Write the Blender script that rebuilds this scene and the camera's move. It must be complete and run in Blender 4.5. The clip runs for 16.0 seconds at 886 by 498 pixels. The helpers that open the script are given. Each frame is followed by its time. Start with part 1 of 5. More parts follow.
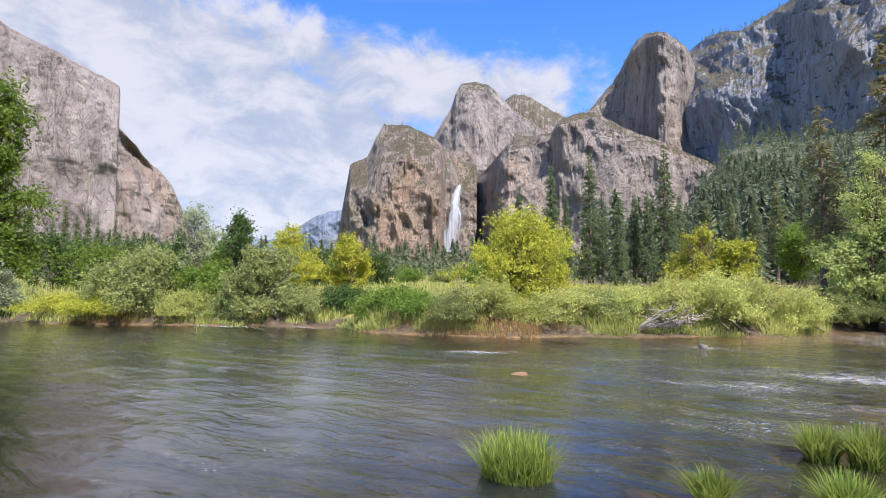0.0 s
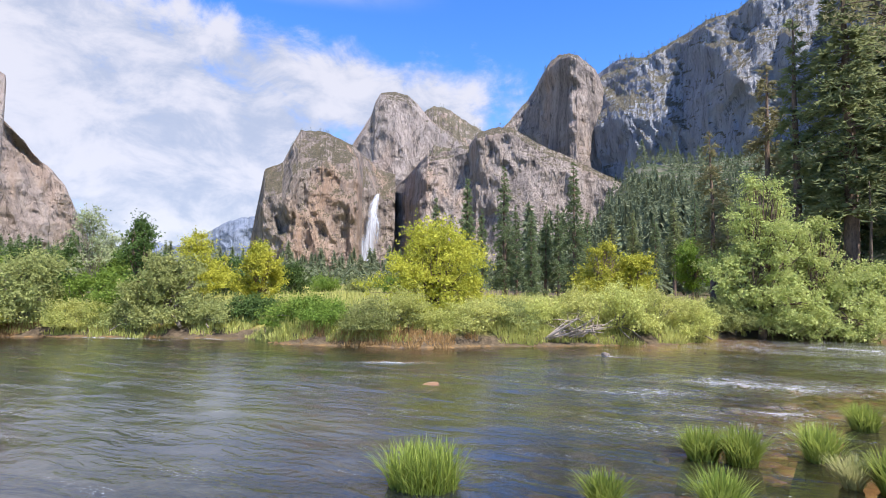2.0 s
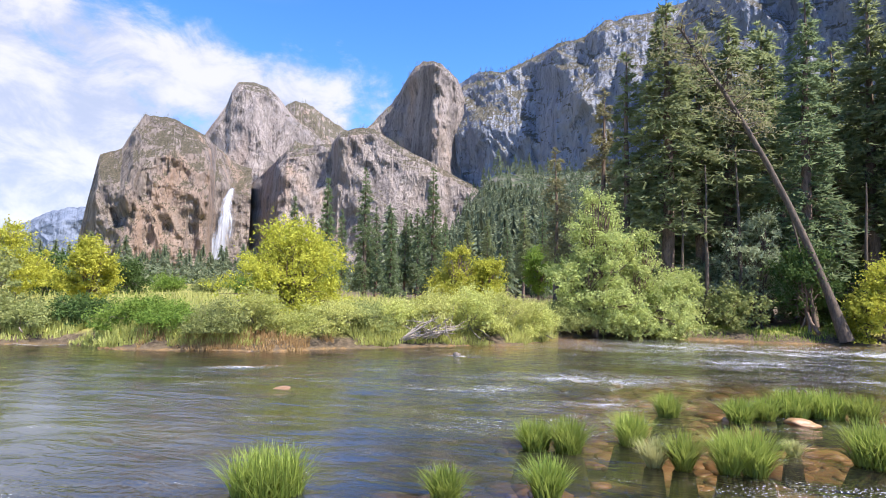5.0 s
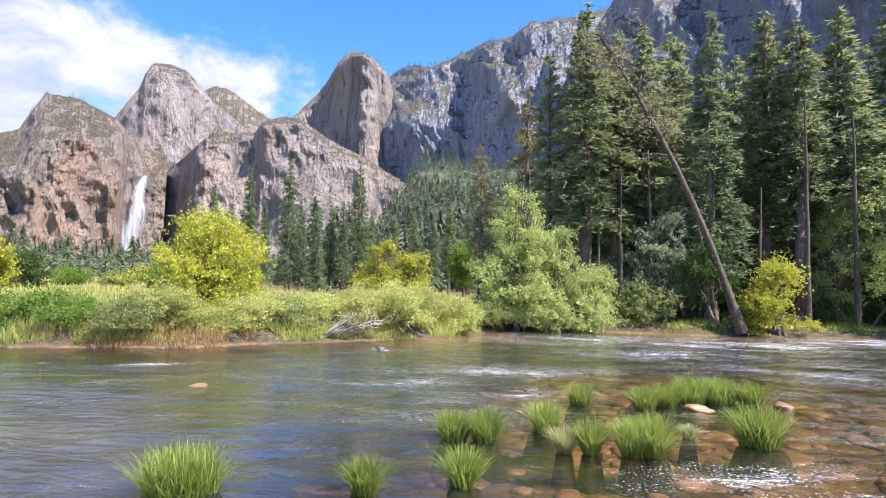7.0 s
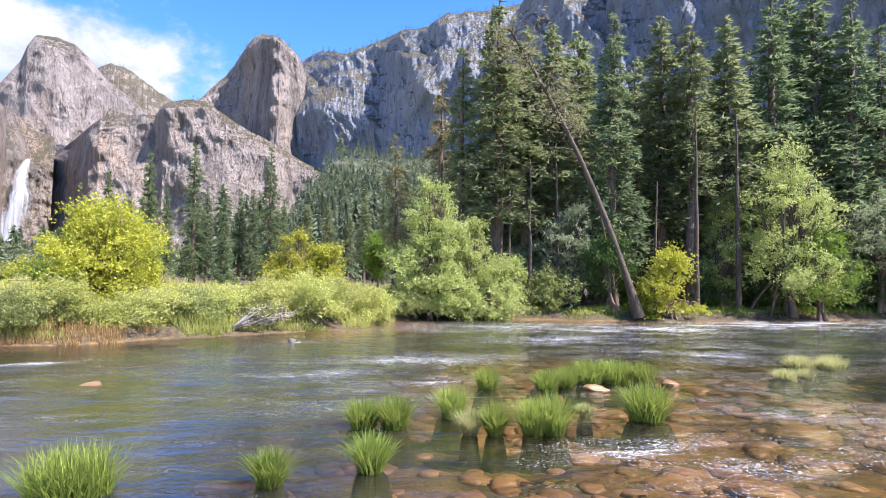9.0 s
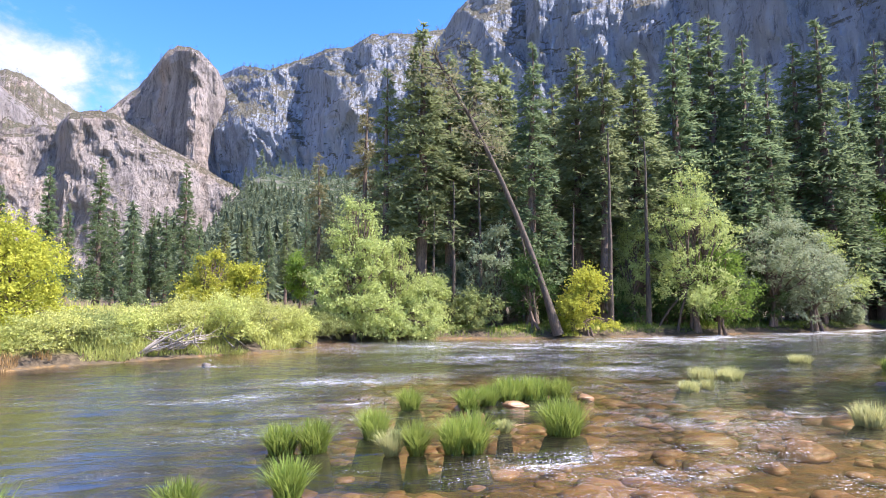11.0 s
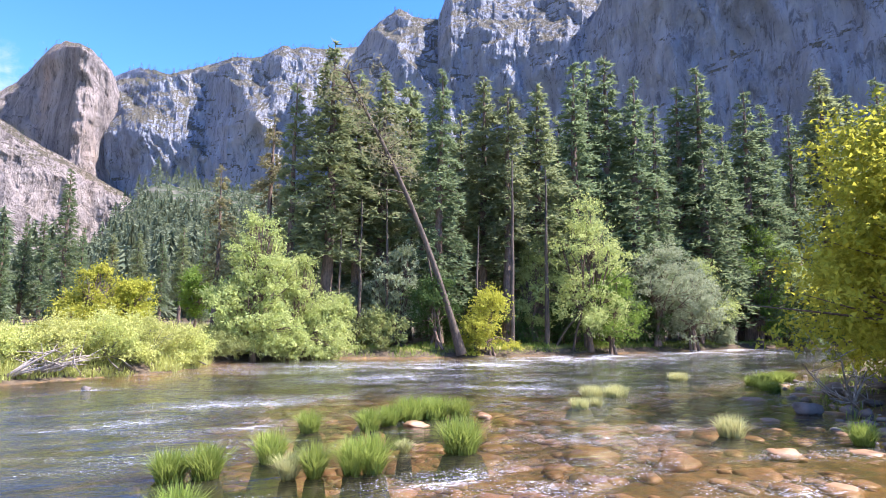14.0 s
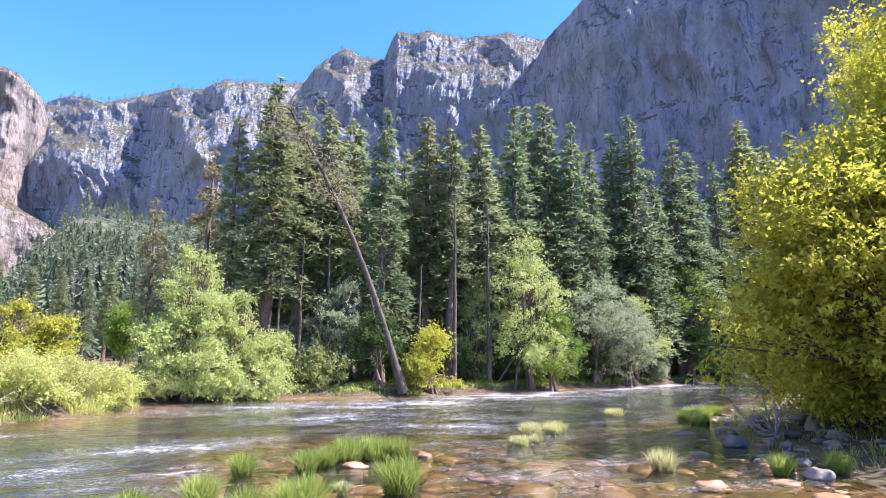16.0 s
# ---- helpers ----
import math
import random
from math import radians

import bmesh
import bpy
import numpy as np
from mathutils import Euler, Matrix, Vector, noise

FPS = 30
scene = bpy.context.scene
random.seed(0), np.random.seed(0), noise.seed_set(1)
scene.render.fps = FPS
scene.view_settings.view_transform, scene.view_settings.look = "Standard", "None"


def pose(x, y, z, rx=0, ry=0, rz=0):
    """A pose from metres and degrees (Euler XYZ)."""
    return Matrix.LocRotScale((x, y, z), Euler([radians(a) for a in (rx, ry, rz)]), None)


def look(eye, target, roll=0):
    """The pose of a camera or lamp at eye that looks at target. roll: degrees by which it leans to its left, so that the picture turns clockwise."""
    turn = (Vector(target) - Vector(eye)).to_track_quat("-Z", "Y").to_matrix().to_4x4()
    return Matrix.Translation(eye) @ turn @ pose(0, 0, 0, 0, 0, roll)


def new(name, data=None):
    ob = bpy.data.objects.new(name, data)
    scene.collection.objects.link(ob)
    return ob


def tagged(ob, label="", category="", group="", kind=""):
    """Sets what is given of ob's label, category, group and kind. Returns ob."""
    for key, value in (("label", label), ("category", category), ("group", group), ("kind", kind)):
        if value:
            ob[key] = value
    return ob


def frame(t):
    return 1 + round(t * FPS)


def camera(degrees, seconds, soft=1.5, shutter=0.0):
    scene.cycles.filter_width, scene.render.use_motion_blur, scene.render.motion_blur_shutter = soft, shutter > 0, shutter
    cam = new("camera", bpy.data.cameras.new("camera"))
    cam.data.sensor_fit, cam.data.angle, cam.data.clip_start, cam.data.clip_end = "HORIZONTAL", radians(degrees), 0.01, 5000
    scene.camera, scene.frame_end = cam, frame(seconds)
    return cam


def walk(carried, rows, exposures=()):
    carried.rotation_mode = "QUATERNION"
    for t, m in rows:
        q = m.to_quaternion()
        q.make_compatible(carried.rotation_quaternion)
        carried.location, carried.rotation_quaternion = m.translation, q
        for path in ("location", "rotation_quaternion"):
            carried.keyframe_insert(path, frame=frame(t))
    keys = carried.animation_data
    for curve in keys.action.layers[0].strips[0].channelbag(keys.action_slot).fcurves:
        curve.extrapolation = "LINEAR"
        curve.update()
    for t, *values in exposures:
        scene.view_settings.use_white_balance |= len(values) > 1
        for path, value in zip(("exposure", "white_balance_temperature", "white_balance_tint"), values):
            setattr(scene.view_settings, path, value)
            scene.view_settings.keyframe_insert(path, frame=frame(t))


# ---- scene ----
# ================= camera: a slow hand-held pan from the river bank =================
EYE_ROWS = (  # seconds, heading (degrees right of +y), pitch, roll, x, y, z
    (0, -37.40, 3.00, 0.34, -0.53, 0.43, 2.53),
    (0.5, -35.18, 3.04, 0.18, -0.48, 0.41, 2.54),
    (1, -32.82, 3.17, 0.23, -0.44, 0.40, 2.56),
    (1.5, -30.90, 3.56, 0.43, -0.42, 0.40, 2.57),
    (2, -29.19, 4.03, 0.69, -0.40, 0.40, 2.56),
    (2.5, -26.78, 4.10, 1.00, -0.38, 0.39, 2.56),
    (3, -24.17, 4.06, 1.10, -0.34, 0.38, 2.55),
    (3.5, -21.47, 4.14, 1.09, -0.32, 0.34, 2.55),
    (4, -19.22, 4.23, 1.05, -0.29, 0.32, 2.57),
    (6.5, -9.90, 4.25, 1.37, -0.17, 0.18, 2.60),
    (7, -8.01, 3.97, 1.32, -0.14, 0.13, 2.61),
    (7.5, -5.93, 3.69, 1.12, -0.10, 0.09, 2.61),
    (8, -3.62, 3.34, 0.87, -0.05, 0.07, 2.61),
    (8.5, -1.48, 3.14, 0.75, -0.01, 0.04, 2.61),
    (9, 0.38, 3.14, 0.73, 0.00, 0.00, 2.60),
    (11.5, 9.38, 5.71, 0.18, 0.06, -0.12, 2.59),
    (12, 10.66, 6.04, 0.28, 0.08, -0.17, 2.60),
    (12.5, 12.05, 6.22, 0.35, 0.11, -0.21, 2.61),
    (13, 13.73, 6.41, 0.49, 0.09, -0.28, 2.62),
    (13.5, 15.36, 6.70, 0.59, 0.06, -0.31, 2.63),
    (14, 17.07, 7.11, 0.61, 0.06, -0.35, 2.63),
    (14.5, 18.60, 7.75, 0.52, 0.07, -0.38, 2.62),
    (15, 20.25, 8.68, 0.45, 0.07, -0.43, 2.62),
    (15.5, 21.49, 9.72, 0.37, 0.07, -0.46, 2.61),
    (16, 22.73, 10.84, 0.27, 0.05, -0.50, 2.62),
)
cam = camera(75.25, 16.0, soft=0.8)


def aim(h, p):
    return Vector((math.sin(radians(h)) * math.cos(radians(p)), math.cos(radians(h)) * math.cos(radians(p)), math.sin(radians(p))))


walk(cam, [(t, look((x, y, z), Vector((x, y, z)) + 50 * aim(h, p), r)) for t, h, p, r, x, y, z in EYE_ROWS],
     [(0, 0.98, 6350, 16), (4, 1.2, 6300, 18), (7, 1.4, 6250, 19), (9, 1.48, 6200, 20), (12.5, 1.66, 6080, 23), (16, 1.82, 6000, 27)])

# ================= world, sun, exposure =================
SUN_AZ, SUN_EL = 112.0, 54.0


class Nodes:
    """Short hand for building node trees."""

    def __init__(self, tree):
        self.t = tree
        tree.nodes.clear()

    def n(self, kind, ins=None, **props):
        node = self.t.nodes.new("ShaderNode" + kind)
        for k, v in props.items():
            if k == "op":
                node.operation = v
            elif k == "blend":
                node.blend_type = v
                node.data_type = "RGBA"
            elif k == "dims":
                node.noise_dimensions = v
            elif k == "feature":
                node.feature = v
            elif k == "attr":
                node.attribute_name = v
            elif k == "clamp":
                node.use_clamp = v
        for k, v in (ins or {}).items():
            sock = node.inputs[k]
            if isinstance(v, bpy.types.NodeSocket):
                self.t.links.new(v, sock)
            else:
                sock.default_value = v
        return node

    def m(self, op, a, b=0.0, c=0.0):
        return self.n("Math", {0: a, 1: b, 2: c}, op=op).outputs[0]

    def ramp(self, v, a, b, lo=0.0, hi=1.0, smooth=True):
        node = self.n("MapRange", {0: v, 1: a, 2: b, 3: lo, 4: hi})
        node.interpolation_type = "SMOOTHSTEP" if smooth else "LINEAR"
        return node.outputs[0]

    def noise(self, vec, scale, detail=4.0, rough=0.55, dist=0.0):
        return self.n("TexNoise", {"Vector": vec, "Scale": scale, "Detail": detail, "Roughness": rough, "Distortion": dist}).outputs[0]

    def mix(self, f, a, b):
        node = self.n("Mix", blend="MIX")
        for sock, v in ((node.inputs[0], f), (node.inputs[6], a), (node.inputs[7], b)):
            if isinstance(v, bpy.types.NodeSocket):
                self.t.links.new(v, sock)
            else:
                sock.default_value = v if not isinstance(v, tuple) else (*v, 1)[:4]
        return node.outputs[2]

    def scale(self, vec, s):
        return self.n("VectorMath", {0: vec, 1: s}, op="MULTIPLY").outputs[0]

    def out(self, shader, world=False):
        o = self.t.nodes.new("ShaderNodeOutputWorld" if world else "ShaderNodeOutputMaterial")
        self.t.links.new(shader, o.inputs[0])


def build_world():
    w = bpy.data.worlds.new("sky")
    w.use_nodes = True
    g = Nodes(w.node_tree)
    sky = w.node_tree.nodes.new("ShaderNodeTexSky")
    sky.sky_type, sky.sun_disc = "NISHITA", False
    sky.sun_elevation, sky.sun_rotation = radians(SUN_EL), radians(SUN_AZ)
    sky.altitude, sky.air_density, sky.dust_density, sky.ozone_density = 1200, 1.0, 0.35, 2.5
    hsv = g.n("HueSaturation", {"Hue": 0.509, "Saturation": 1.3, "Value": 1.0, "Color": sky.outputs[0]}).outputs[0]
    base = g.n("Background", {0: hsv, 1: 0.15}).outputs[0]
    d = g.n("TexCoord").outputs[0]
    s = g.n("SeparateXYZ", {0: d})
    az = g.m("ARCTAN2", s.outputs[0], s.outputs[1])
    el = g.m("ARCSINE", s.outputs[2])
    # wisps drawn out along a slant that falls to the right
    along = g.m("ADD", g.m("MULTIPLY", az, 0.9), g.m("MULTIPLY", el, -0.9))
    across = g.m("ADD", g.m("MULTIPLY", el, 3.6), g.m("MULTIPLY", az, 1.5))
    flat = g.n("CombineXYZ", {0: g.m("MULTIPLY", along, 2.6), 1: across, 2: 0.3}).outputs[0]
    round_ = g.n("CombineXYZ", {0: g.m("MULTIPLY", az, 3.0), 1: g.m("MULTIPLY", el, 5.0), 2: 4.7}).outputs[0]
    big = g.noise(flat, 1.9, 9.0, 0.6, 0.5)
    puff = g.noise(round_, 2.6, 10.0, 0.6, 0.35)
    lump = g.m("ADD", g.m("MULTIPLY", big, 0.55), g.m("MULTIPLY", puff, 0.45))
    # the bank of cloud lies over the head of the valley, low and to the left of the spire
    upper = g.ramp(g.m("ADD", el, g.m("MULTIPLY", az, 0.14)), 0.40, 0.22)
    right = g.ramp(az, -0.27, -0.50)
    left = g.ramp(az, -2.4, -1.5)
    bank = g.m("MULTIPLY", g.m("MULTIPLY", upper, right), left)
    f = g.ramp(g.m("ADD", lump, g.m("MULTIPLY", bank, 0.36)), 0.63, 0.83)
    # a second sheet of cloud stands higher, over the left half of the sky
    high = g.m("MULTIPLY", g.m("MULTIPLY", g.ramp(el, 0.45, 0.51), g.ramp(az, -0.48, -0.78)), left)
    f = g.m("MAXIMUM", f, g.m("MULTIPLY", high, g.ramp(puff, 0.33, 0.47)))
    f = g.m("MULTIPLY", f, g.ramp(el, -0.02, 0.03))
    tint = g.mix(g.ramp(puff, 0.36, 0.62), (0.60, 0.68, 0.81), (0.95, 0.965, 1.0))
    cloud = g.n("Background", {0: tint, 1: 0.43}).outputs[0]
    g.out(g.n("MixShader", {0: g.m("MULTIPLY", f, 0.93), 1: base, 2: cloud}).outputs[0], world=True)
    scene.world = w


build_world()
sun_data = bpy.data.lights.new("sun", "SUN")
sun_data.energy, sun_data.angle, sun_data.color = 5.0, radians(0.55), (1.0, 0.95, 0.86)
sun = new("sun", sun_data)
sun.matrix_basis = look(200 * aim(SUN_AZ, SUN_EL), (0, 0, 0))


# ================= materials =================
def material(name):
    m = bpy.data.materials.new(name)
    m.use_nodes = True
    return m, Nodes(m.node_tree)


def rock_material(name, light, dark, warm, size, bush=0.0, streak=1.0, grain=1.0):
    """Granite wall with vertical stains, warm patches and brush on its ledges. size: metres of the large stains."""
    m, g = material(name)
    geo = g.n("NewGeometry")
    pos = geo.outputs[0]
    col_v = g.scale(pos, (1, 1, 0.16))
    a = g.noise(col_v, 1.0 / size, 6, 0.6, 0.3)
    b = g.noise(col_v, 4.5 / size, 8, 0.65, 0.2)
    c = g.noise(pos, 2.2 / size, 9, 0.7)
    fine = g.noise(pos, 22.0 / size, 6, 0.7)
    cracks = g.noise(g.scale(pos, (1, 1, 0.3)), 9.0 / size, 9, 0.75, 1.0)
    col = g.mix(g.ramp(b, 0.36, 0.62), dark, light)
    col = g.mix(g.m("MULTIPLY", g.ramp(a, 0.5, 0.68), 0.7), col, warm)
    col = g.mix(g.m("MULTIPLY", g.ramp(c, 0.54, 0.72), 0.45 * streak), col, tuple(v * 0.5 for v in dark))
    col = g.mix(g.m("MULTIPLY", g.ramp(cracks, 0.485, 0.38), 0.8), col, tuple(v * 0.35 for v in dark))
    col = g.mix(g.ramp(fine, 0.3, 0.75, 0.0, 0.3), col, tuple(min(1, v * 1.2) for v in light))
    if bush > 0:
        nz = g.n("SeparateXYZ", {0: geo.outputs[3]}).outputs[2]
        spot = g.m("ADD", nz, g.m("MULTIPLY", g.m("SUBTRACT", g.noise(pos, 16 / size, 6, 0.7), 0.5), 1.1))
        green = g.mix(g.ramp(g.noise(pos, 40 / size, 4), 0.35, 0.65), (0.055, 0.056, 0.028), (0.185, 0.155, 0.095))
        col = g.mix(g.m("MULTIPLY", g.ramp(spot, 0.72 - 0.3 * bush, 0.95 - 0.3 * bush), 0.9), col, green)
    h = g.m("ADD", g.m("MULTIPLY", cracks, 1.0), g.m("MULTIPLY", fine, 0.5))
    bump = g.n("Bump", {"Strength": 1.0 * grain, "Distance": size * 0.14, "Height": h}).outputs[0]
    p = g.n("BsdfPrincipled", {"Base Color": col, "Roughness": 0.9, "Normal": bump, "Specular IOR Level": 0.2})
    g.out(p.outputs[0])
    return m


def leaf_material(name, a, b, trans=0.35, rough=0.7):
    """Foliage: colour varied from leaf to leaf and from plant to plant; light shines through."""
    m, g = material(name)
    isl = g.n("NewGeometry").outputs[8]
    rnd = g.n("ObjectInfo").outputs[5]
    pos = g.n("NewGeometry").outputs[0]
    f = g.m("ADD", g.m("MULTIPLY", isl, 0.55), g.m("MULTIPLY", g.ramp(g.noise(pos, 0.55, 4), 0.3, 0.7), 0.45))
    col = g.mix(f, a, b)
    col = g.n("HueSaturation", {"Hue": g.ramp(rnd, 0, 1, 0.502, 0.51, False), "Value": g.ramp(rnd, 0, 1, 0.82, 1.15, False), "Color": col}).outputs[0]
    d = g.n("BsdfPrincipled", {"Base Color": col, "Roughness": rough, "Specular IOR Level": 0.12}).outputs[0]
    t = g.n("BsdfTranslucent", {0: g.mix(0.5, col, tuple(min(1, v * 1.5) for v in b))}).outputs[0]
    g.out(g.n("MixShader", {0: trans, 1: d, 2: t}).outputs[0])
    return m


def bark_material(name, a, b):
    m, g = material(name)
    pos = g.n("NewGeometry").outputs[0]
    v = g.scale(pos, (1, 1, 0.25))
    n1 = g.noise(v, 9, 8, 0.7, 0.5)
    n2 = g.noise(pos, 1.3, 5, 0.6)
    col = g.mix(g.ramp(n1, 0.35, 0.65), a, b)
    col = g.mix(g.ramp(n2, 0.45, 0.75, 0, 0.5), col, tuple(x * 0.5 for x in a))
    bump = g.n("Bump", {"Strength": 0.8, "Distance": 0.05, "Height": n1}).outputs[0]
    g.out(g.n("BsdfPrincipled", {"Base Color": col, "Roughness": 0.9, "Normal": bump}).outputs[0])
    return m


def stone_material(name, a, b, wet=0.75):
    m, g = material(name)
    pos = g.n("NewGeometry").outputs[0]
    rnd = g.n("ObjectInfo").outputs[5]
    isl = g.n("NewGeometry").outputs[8]
    n1 = g.noise(pos, 3.0, 8, 0.65)
    n2 = g.noise(pos, 28, 6, 0.7)
    f = g.m("ADD", g.m("MULTIPLY", g.m("FRACT", g.m("ADD", rnd, isl)), 0.6), g.m("MULTIPLY", g.ramp(n1, 0.3, 0.7), 0.4))
    col = g.mix(f, a, b)
    col = g.mix(g.ramp(n2, 0.5, 0.75, 0, 0.45), col, tuple(x * 0.4 for x in a))
    bump = g.n("Bump", {"Strength": 0.6, "Distance": 0.03, "Height": g.m("ADD", n1, g.m("MULTIPLY", n2, 0.4))}).outputs[0]
    g.out(g.n("BsdfPrincipled", {"Base Color": col, "Roughness": wet, "Normal": bump}).outputs[0])
    return m


def ground_material():
    m, g = material("valley_ground")
    geo = g.n("NewGeometry")
    pos = geo.outputs[0]
    z = g.n("SeparateXYZ", {0: pos}).outputs[2]
    far = g.ramp(z, 6.0, 25.0)
    n1, n2, n3 = g.noise(pos, 0.35, 8, 0.65), g.noise(pos, 3.5, 8, 0.7), g.noise(pos, 0.03, 6, 0.6)
    grass = g.mix(g.ramp(n1, 0.35, 0.65), (0.10, 0.13, 0.028), (0.30, 0.27, 0.07))
    grass = g.mix(g.ramp(n3, 0.42, 0.6), grass, (0.33, 0.29, 0.075))
    grass = g.mix(g.ramp(n2, 0.4, 0.7, 0, 0.4), grass, (0.05, 0.08, 0.02))
    duff = g.mix(g.ramp(n2, 0.35, 0.65), (0.06, 0.045, 0.03), (0.16, 0.12, 0.08))
    wood = g.n("Attribute", attr="wood").outputs[2]
    grass = g.mix(wood, grass, duff)
    talus = g.mix(g.ramp(g.noise(pos, 0.05, 7, 0.65), 0.45, 0.62), (0.035, 0.055, 0.022), (0.13, 0.12, 0.095))
    grass = g.mix(far, grass, talus)
    soil = g.mix(g.ramp(n2, 0.35, 0.65), (0.045, 0.034, 0.022), (0.125, 0.095, 0.06))
    vor = g.n("TexVoronoi", {"Vector": pos, "Scale": 3.2, "Randomness": 1.0})
    bed = g.mix(g.ramp(n1, 0.35, 0.65), (0.21, 0.12, 0.045), (0.36, 0.215, 0.085))
    bed = g.mix(g.ramp(n2, 0.38, 0.66, 0, 0.8), bed, (0.055, 0.05, 0.028))
    bed = g.mix(g.m("MULTIPLY", g.ramp(g.noise(pos, 0.16, 4, 0.6), 0.46, 0.6), 0.75), bed, (0.06, 0.065, 0.022))
    bed = g.mix(g.ramp(vor.outputs[0], 0.1, 0.6, 0.0, 0.3), bed, (0.05, 0.04, 0.03))
    zz = g.m("ADD", z, g.m("MULTIPLY", g.m("SUBTRACT", n2, 0.5), 0.4))
    col = g.mix(g.ramp(zz, -0.05, 0.10), bed, soil)
    col = g.mix(g.ramp(zz, 0.35, 0.65), col, grass)
    h = g.m("ADD", n2, g.m("MULTIPLY", vor.outputs[0], -0.5))
    bump = g.n("Bump", {"Strength": 0.8, "Distance": 0.12, "Height": h}).outputs[0]
    g.out(g.n("BsdfPrincipled", {"Base Color": col, "Roughness": 0.9, "Normal": bump, "Specular IOR Level": 0.2}).outputs[0])
    return m


def water_material():
    m, g = material("river_water")
    pos = g.n("NewGeometry").outputs[0]
    flow = g.n("Mapping", {"Vector": pos, "Rotation": (0, 0, radians(-28)), "Scale": (0.5, 1.35, 1.0)}).outputs[0]
    calm = g.ramp(g.noise(flow, 0.16, 3, 0.5, 0.4), 0.38, 0.62, 0.55, 1.25)
    a = g.noise(flow, 1.6, 5, 0.56, 0.7)
    b = g.noise(flow, 9.0, 3, 0.55, 0.5)
    riff = g.m("MULTIPLY", g.n("Attribute", attr="riffle").outputs[2], g.ramp(g.noise(flow, 0.55, 3, 0.6, 0.6), 0.36, 0.62, 0.55, 1.3))
    h = g.m("ADD", g.m("MULTIPLY", g.m("MULTIPLY", a, 0.058), g.m("ADD", calm, g.m("MULTIPLY", riff, 1.1))), g.m("MULTIPLY", b, g.m("ADD", 0.004, g.m("MULTIPLY", riff, 0.018))))
    bump = g.n("Bump", {"Strength": 1.0, "Distance": 1.0, "Height": h}).outputs[0]
    deep = g.n("Attribute", attr="murk").outputs[2]
    # IOR is raised over the left water to put a brighter sky reflection there
    fres = g.n("Fresnel", {"IOR": g.m("ADD", g.m("MULTIPLY_ADD", deep, 0.6, 1.42), g.n("Attribute", attr="glide").outputs[2]), "Normal": bump}).outputs[0]
    clear = g.n("BsdfTransparent", {0: (0.86, 0.82, 0.70, 1)}).outputs[0]
    murk = g.n("BsdfDiffuse", {0: g.mix(g.ramp(g.noise(flow, 0.22, 3, 0.5), 0.42, 0.6), (0.028, 0.033, 0.035), (0.042, 0.046, 0.022))}).outputs[0]
    body = g.n("MixShader", {0: deep, 1: clear, 2: murk}).outputs[0]
    gloss = g.n("BsdfGlossy", {"Color": (1, 1, 1, 1), "Roughness": 0.02, "Normal": bump}).outputs[0]
    wet = g.n("MixShader", {0: fres, 1: body, 2: gloss}).outputs[0]
    # foam: broken streaks where the river runs over stones; sun glints are painted in too
    f1 = g.noise(flow, 2.6, 9, 0.78, 1.6)
    f2 = g.noise(pos, 21.0, 5, 0.75, 0.6)
    fm = g.m("ADD", g.m("MULTIPLY", f1, 0.55), g.m("MULTIPLY", f2, 0.45))
    foam_and_glint = g.ramp(g.m("ADD", fm, g.m("MULTIPLY", riff, 0.15)), 0.635, 0.73)
    # white noise specks painted as the sun's sparkle on the ripples
    glint = g.m("MULTIPLY", g.ramp(g.noise(pos, 26.0, 2, 0.5), 0.61, 0.69), g.ramp(g.m("ADD", g.noise(flow, 0.9, 4, 0.6), g.m("MULTIPLY", riff, 0.30)), 0.54, 0.70))
    foam_and_glint = g.m("MAXIMUM", foam_and_glint, glint)
    white = g.n("BsdfDiffuse", {0: (0.78, 0.80, 0.82, 1), "Normal": bump}).outputs[0]
    g.out(g.n("MixShader", {0: g.m("MULTIPLY", foam_and_glint, 0.66), 1: wet, 2: white}).outputs[0])
    return m


def fall_material():
    m, g = material("falling_water")
    pos = g.n("NewGeometry").outputs[0]
    n = g.noise(g.scale(pos, (1, 1, 0.09)), 0.16, 7, 0.7, 0.4)
    edge = g.n("Attribute", attr="core").outputs[2]
    f = g.ramp(g.m("ADD", g.m("MULTIPLY", n, 1.0), g.m("MULTIPLY", edge, 0.40)), 0.5, 0.95)
    white = g.n("BsdfDiffuse", {0: (0.42, 0.45, 0.50, 1)}).outputs[0]
    clear = g.n("BsdfTransparent").outputs[0]
    g.out(g.n("MixShader", {0: f, 1: clear, 2: white}).outputs[0])
    return m


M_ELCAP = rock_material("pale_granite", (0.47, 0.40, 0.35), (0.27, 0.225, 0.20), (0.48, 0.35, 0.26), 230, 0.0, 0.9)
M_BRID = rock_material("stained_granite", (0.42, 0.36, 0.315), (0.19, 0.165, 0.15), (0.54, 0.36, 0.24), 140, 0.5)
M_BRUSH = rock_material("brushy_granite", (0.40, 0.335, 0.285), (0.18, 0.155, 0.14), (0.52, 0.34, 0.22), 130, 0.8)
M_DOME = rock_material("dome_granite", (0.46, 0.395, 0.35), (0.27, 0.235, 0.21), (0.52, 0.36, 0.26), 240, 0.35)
# granite coloured bluer to stand in for haze and sky-lit shade
M_WALL = rock_material("shade_tinted_granite", (0.36, 0.385, 0.44), (0.23, 0.25, 0.295), (0.40, 0.39, 0.385), 120, 1.1)
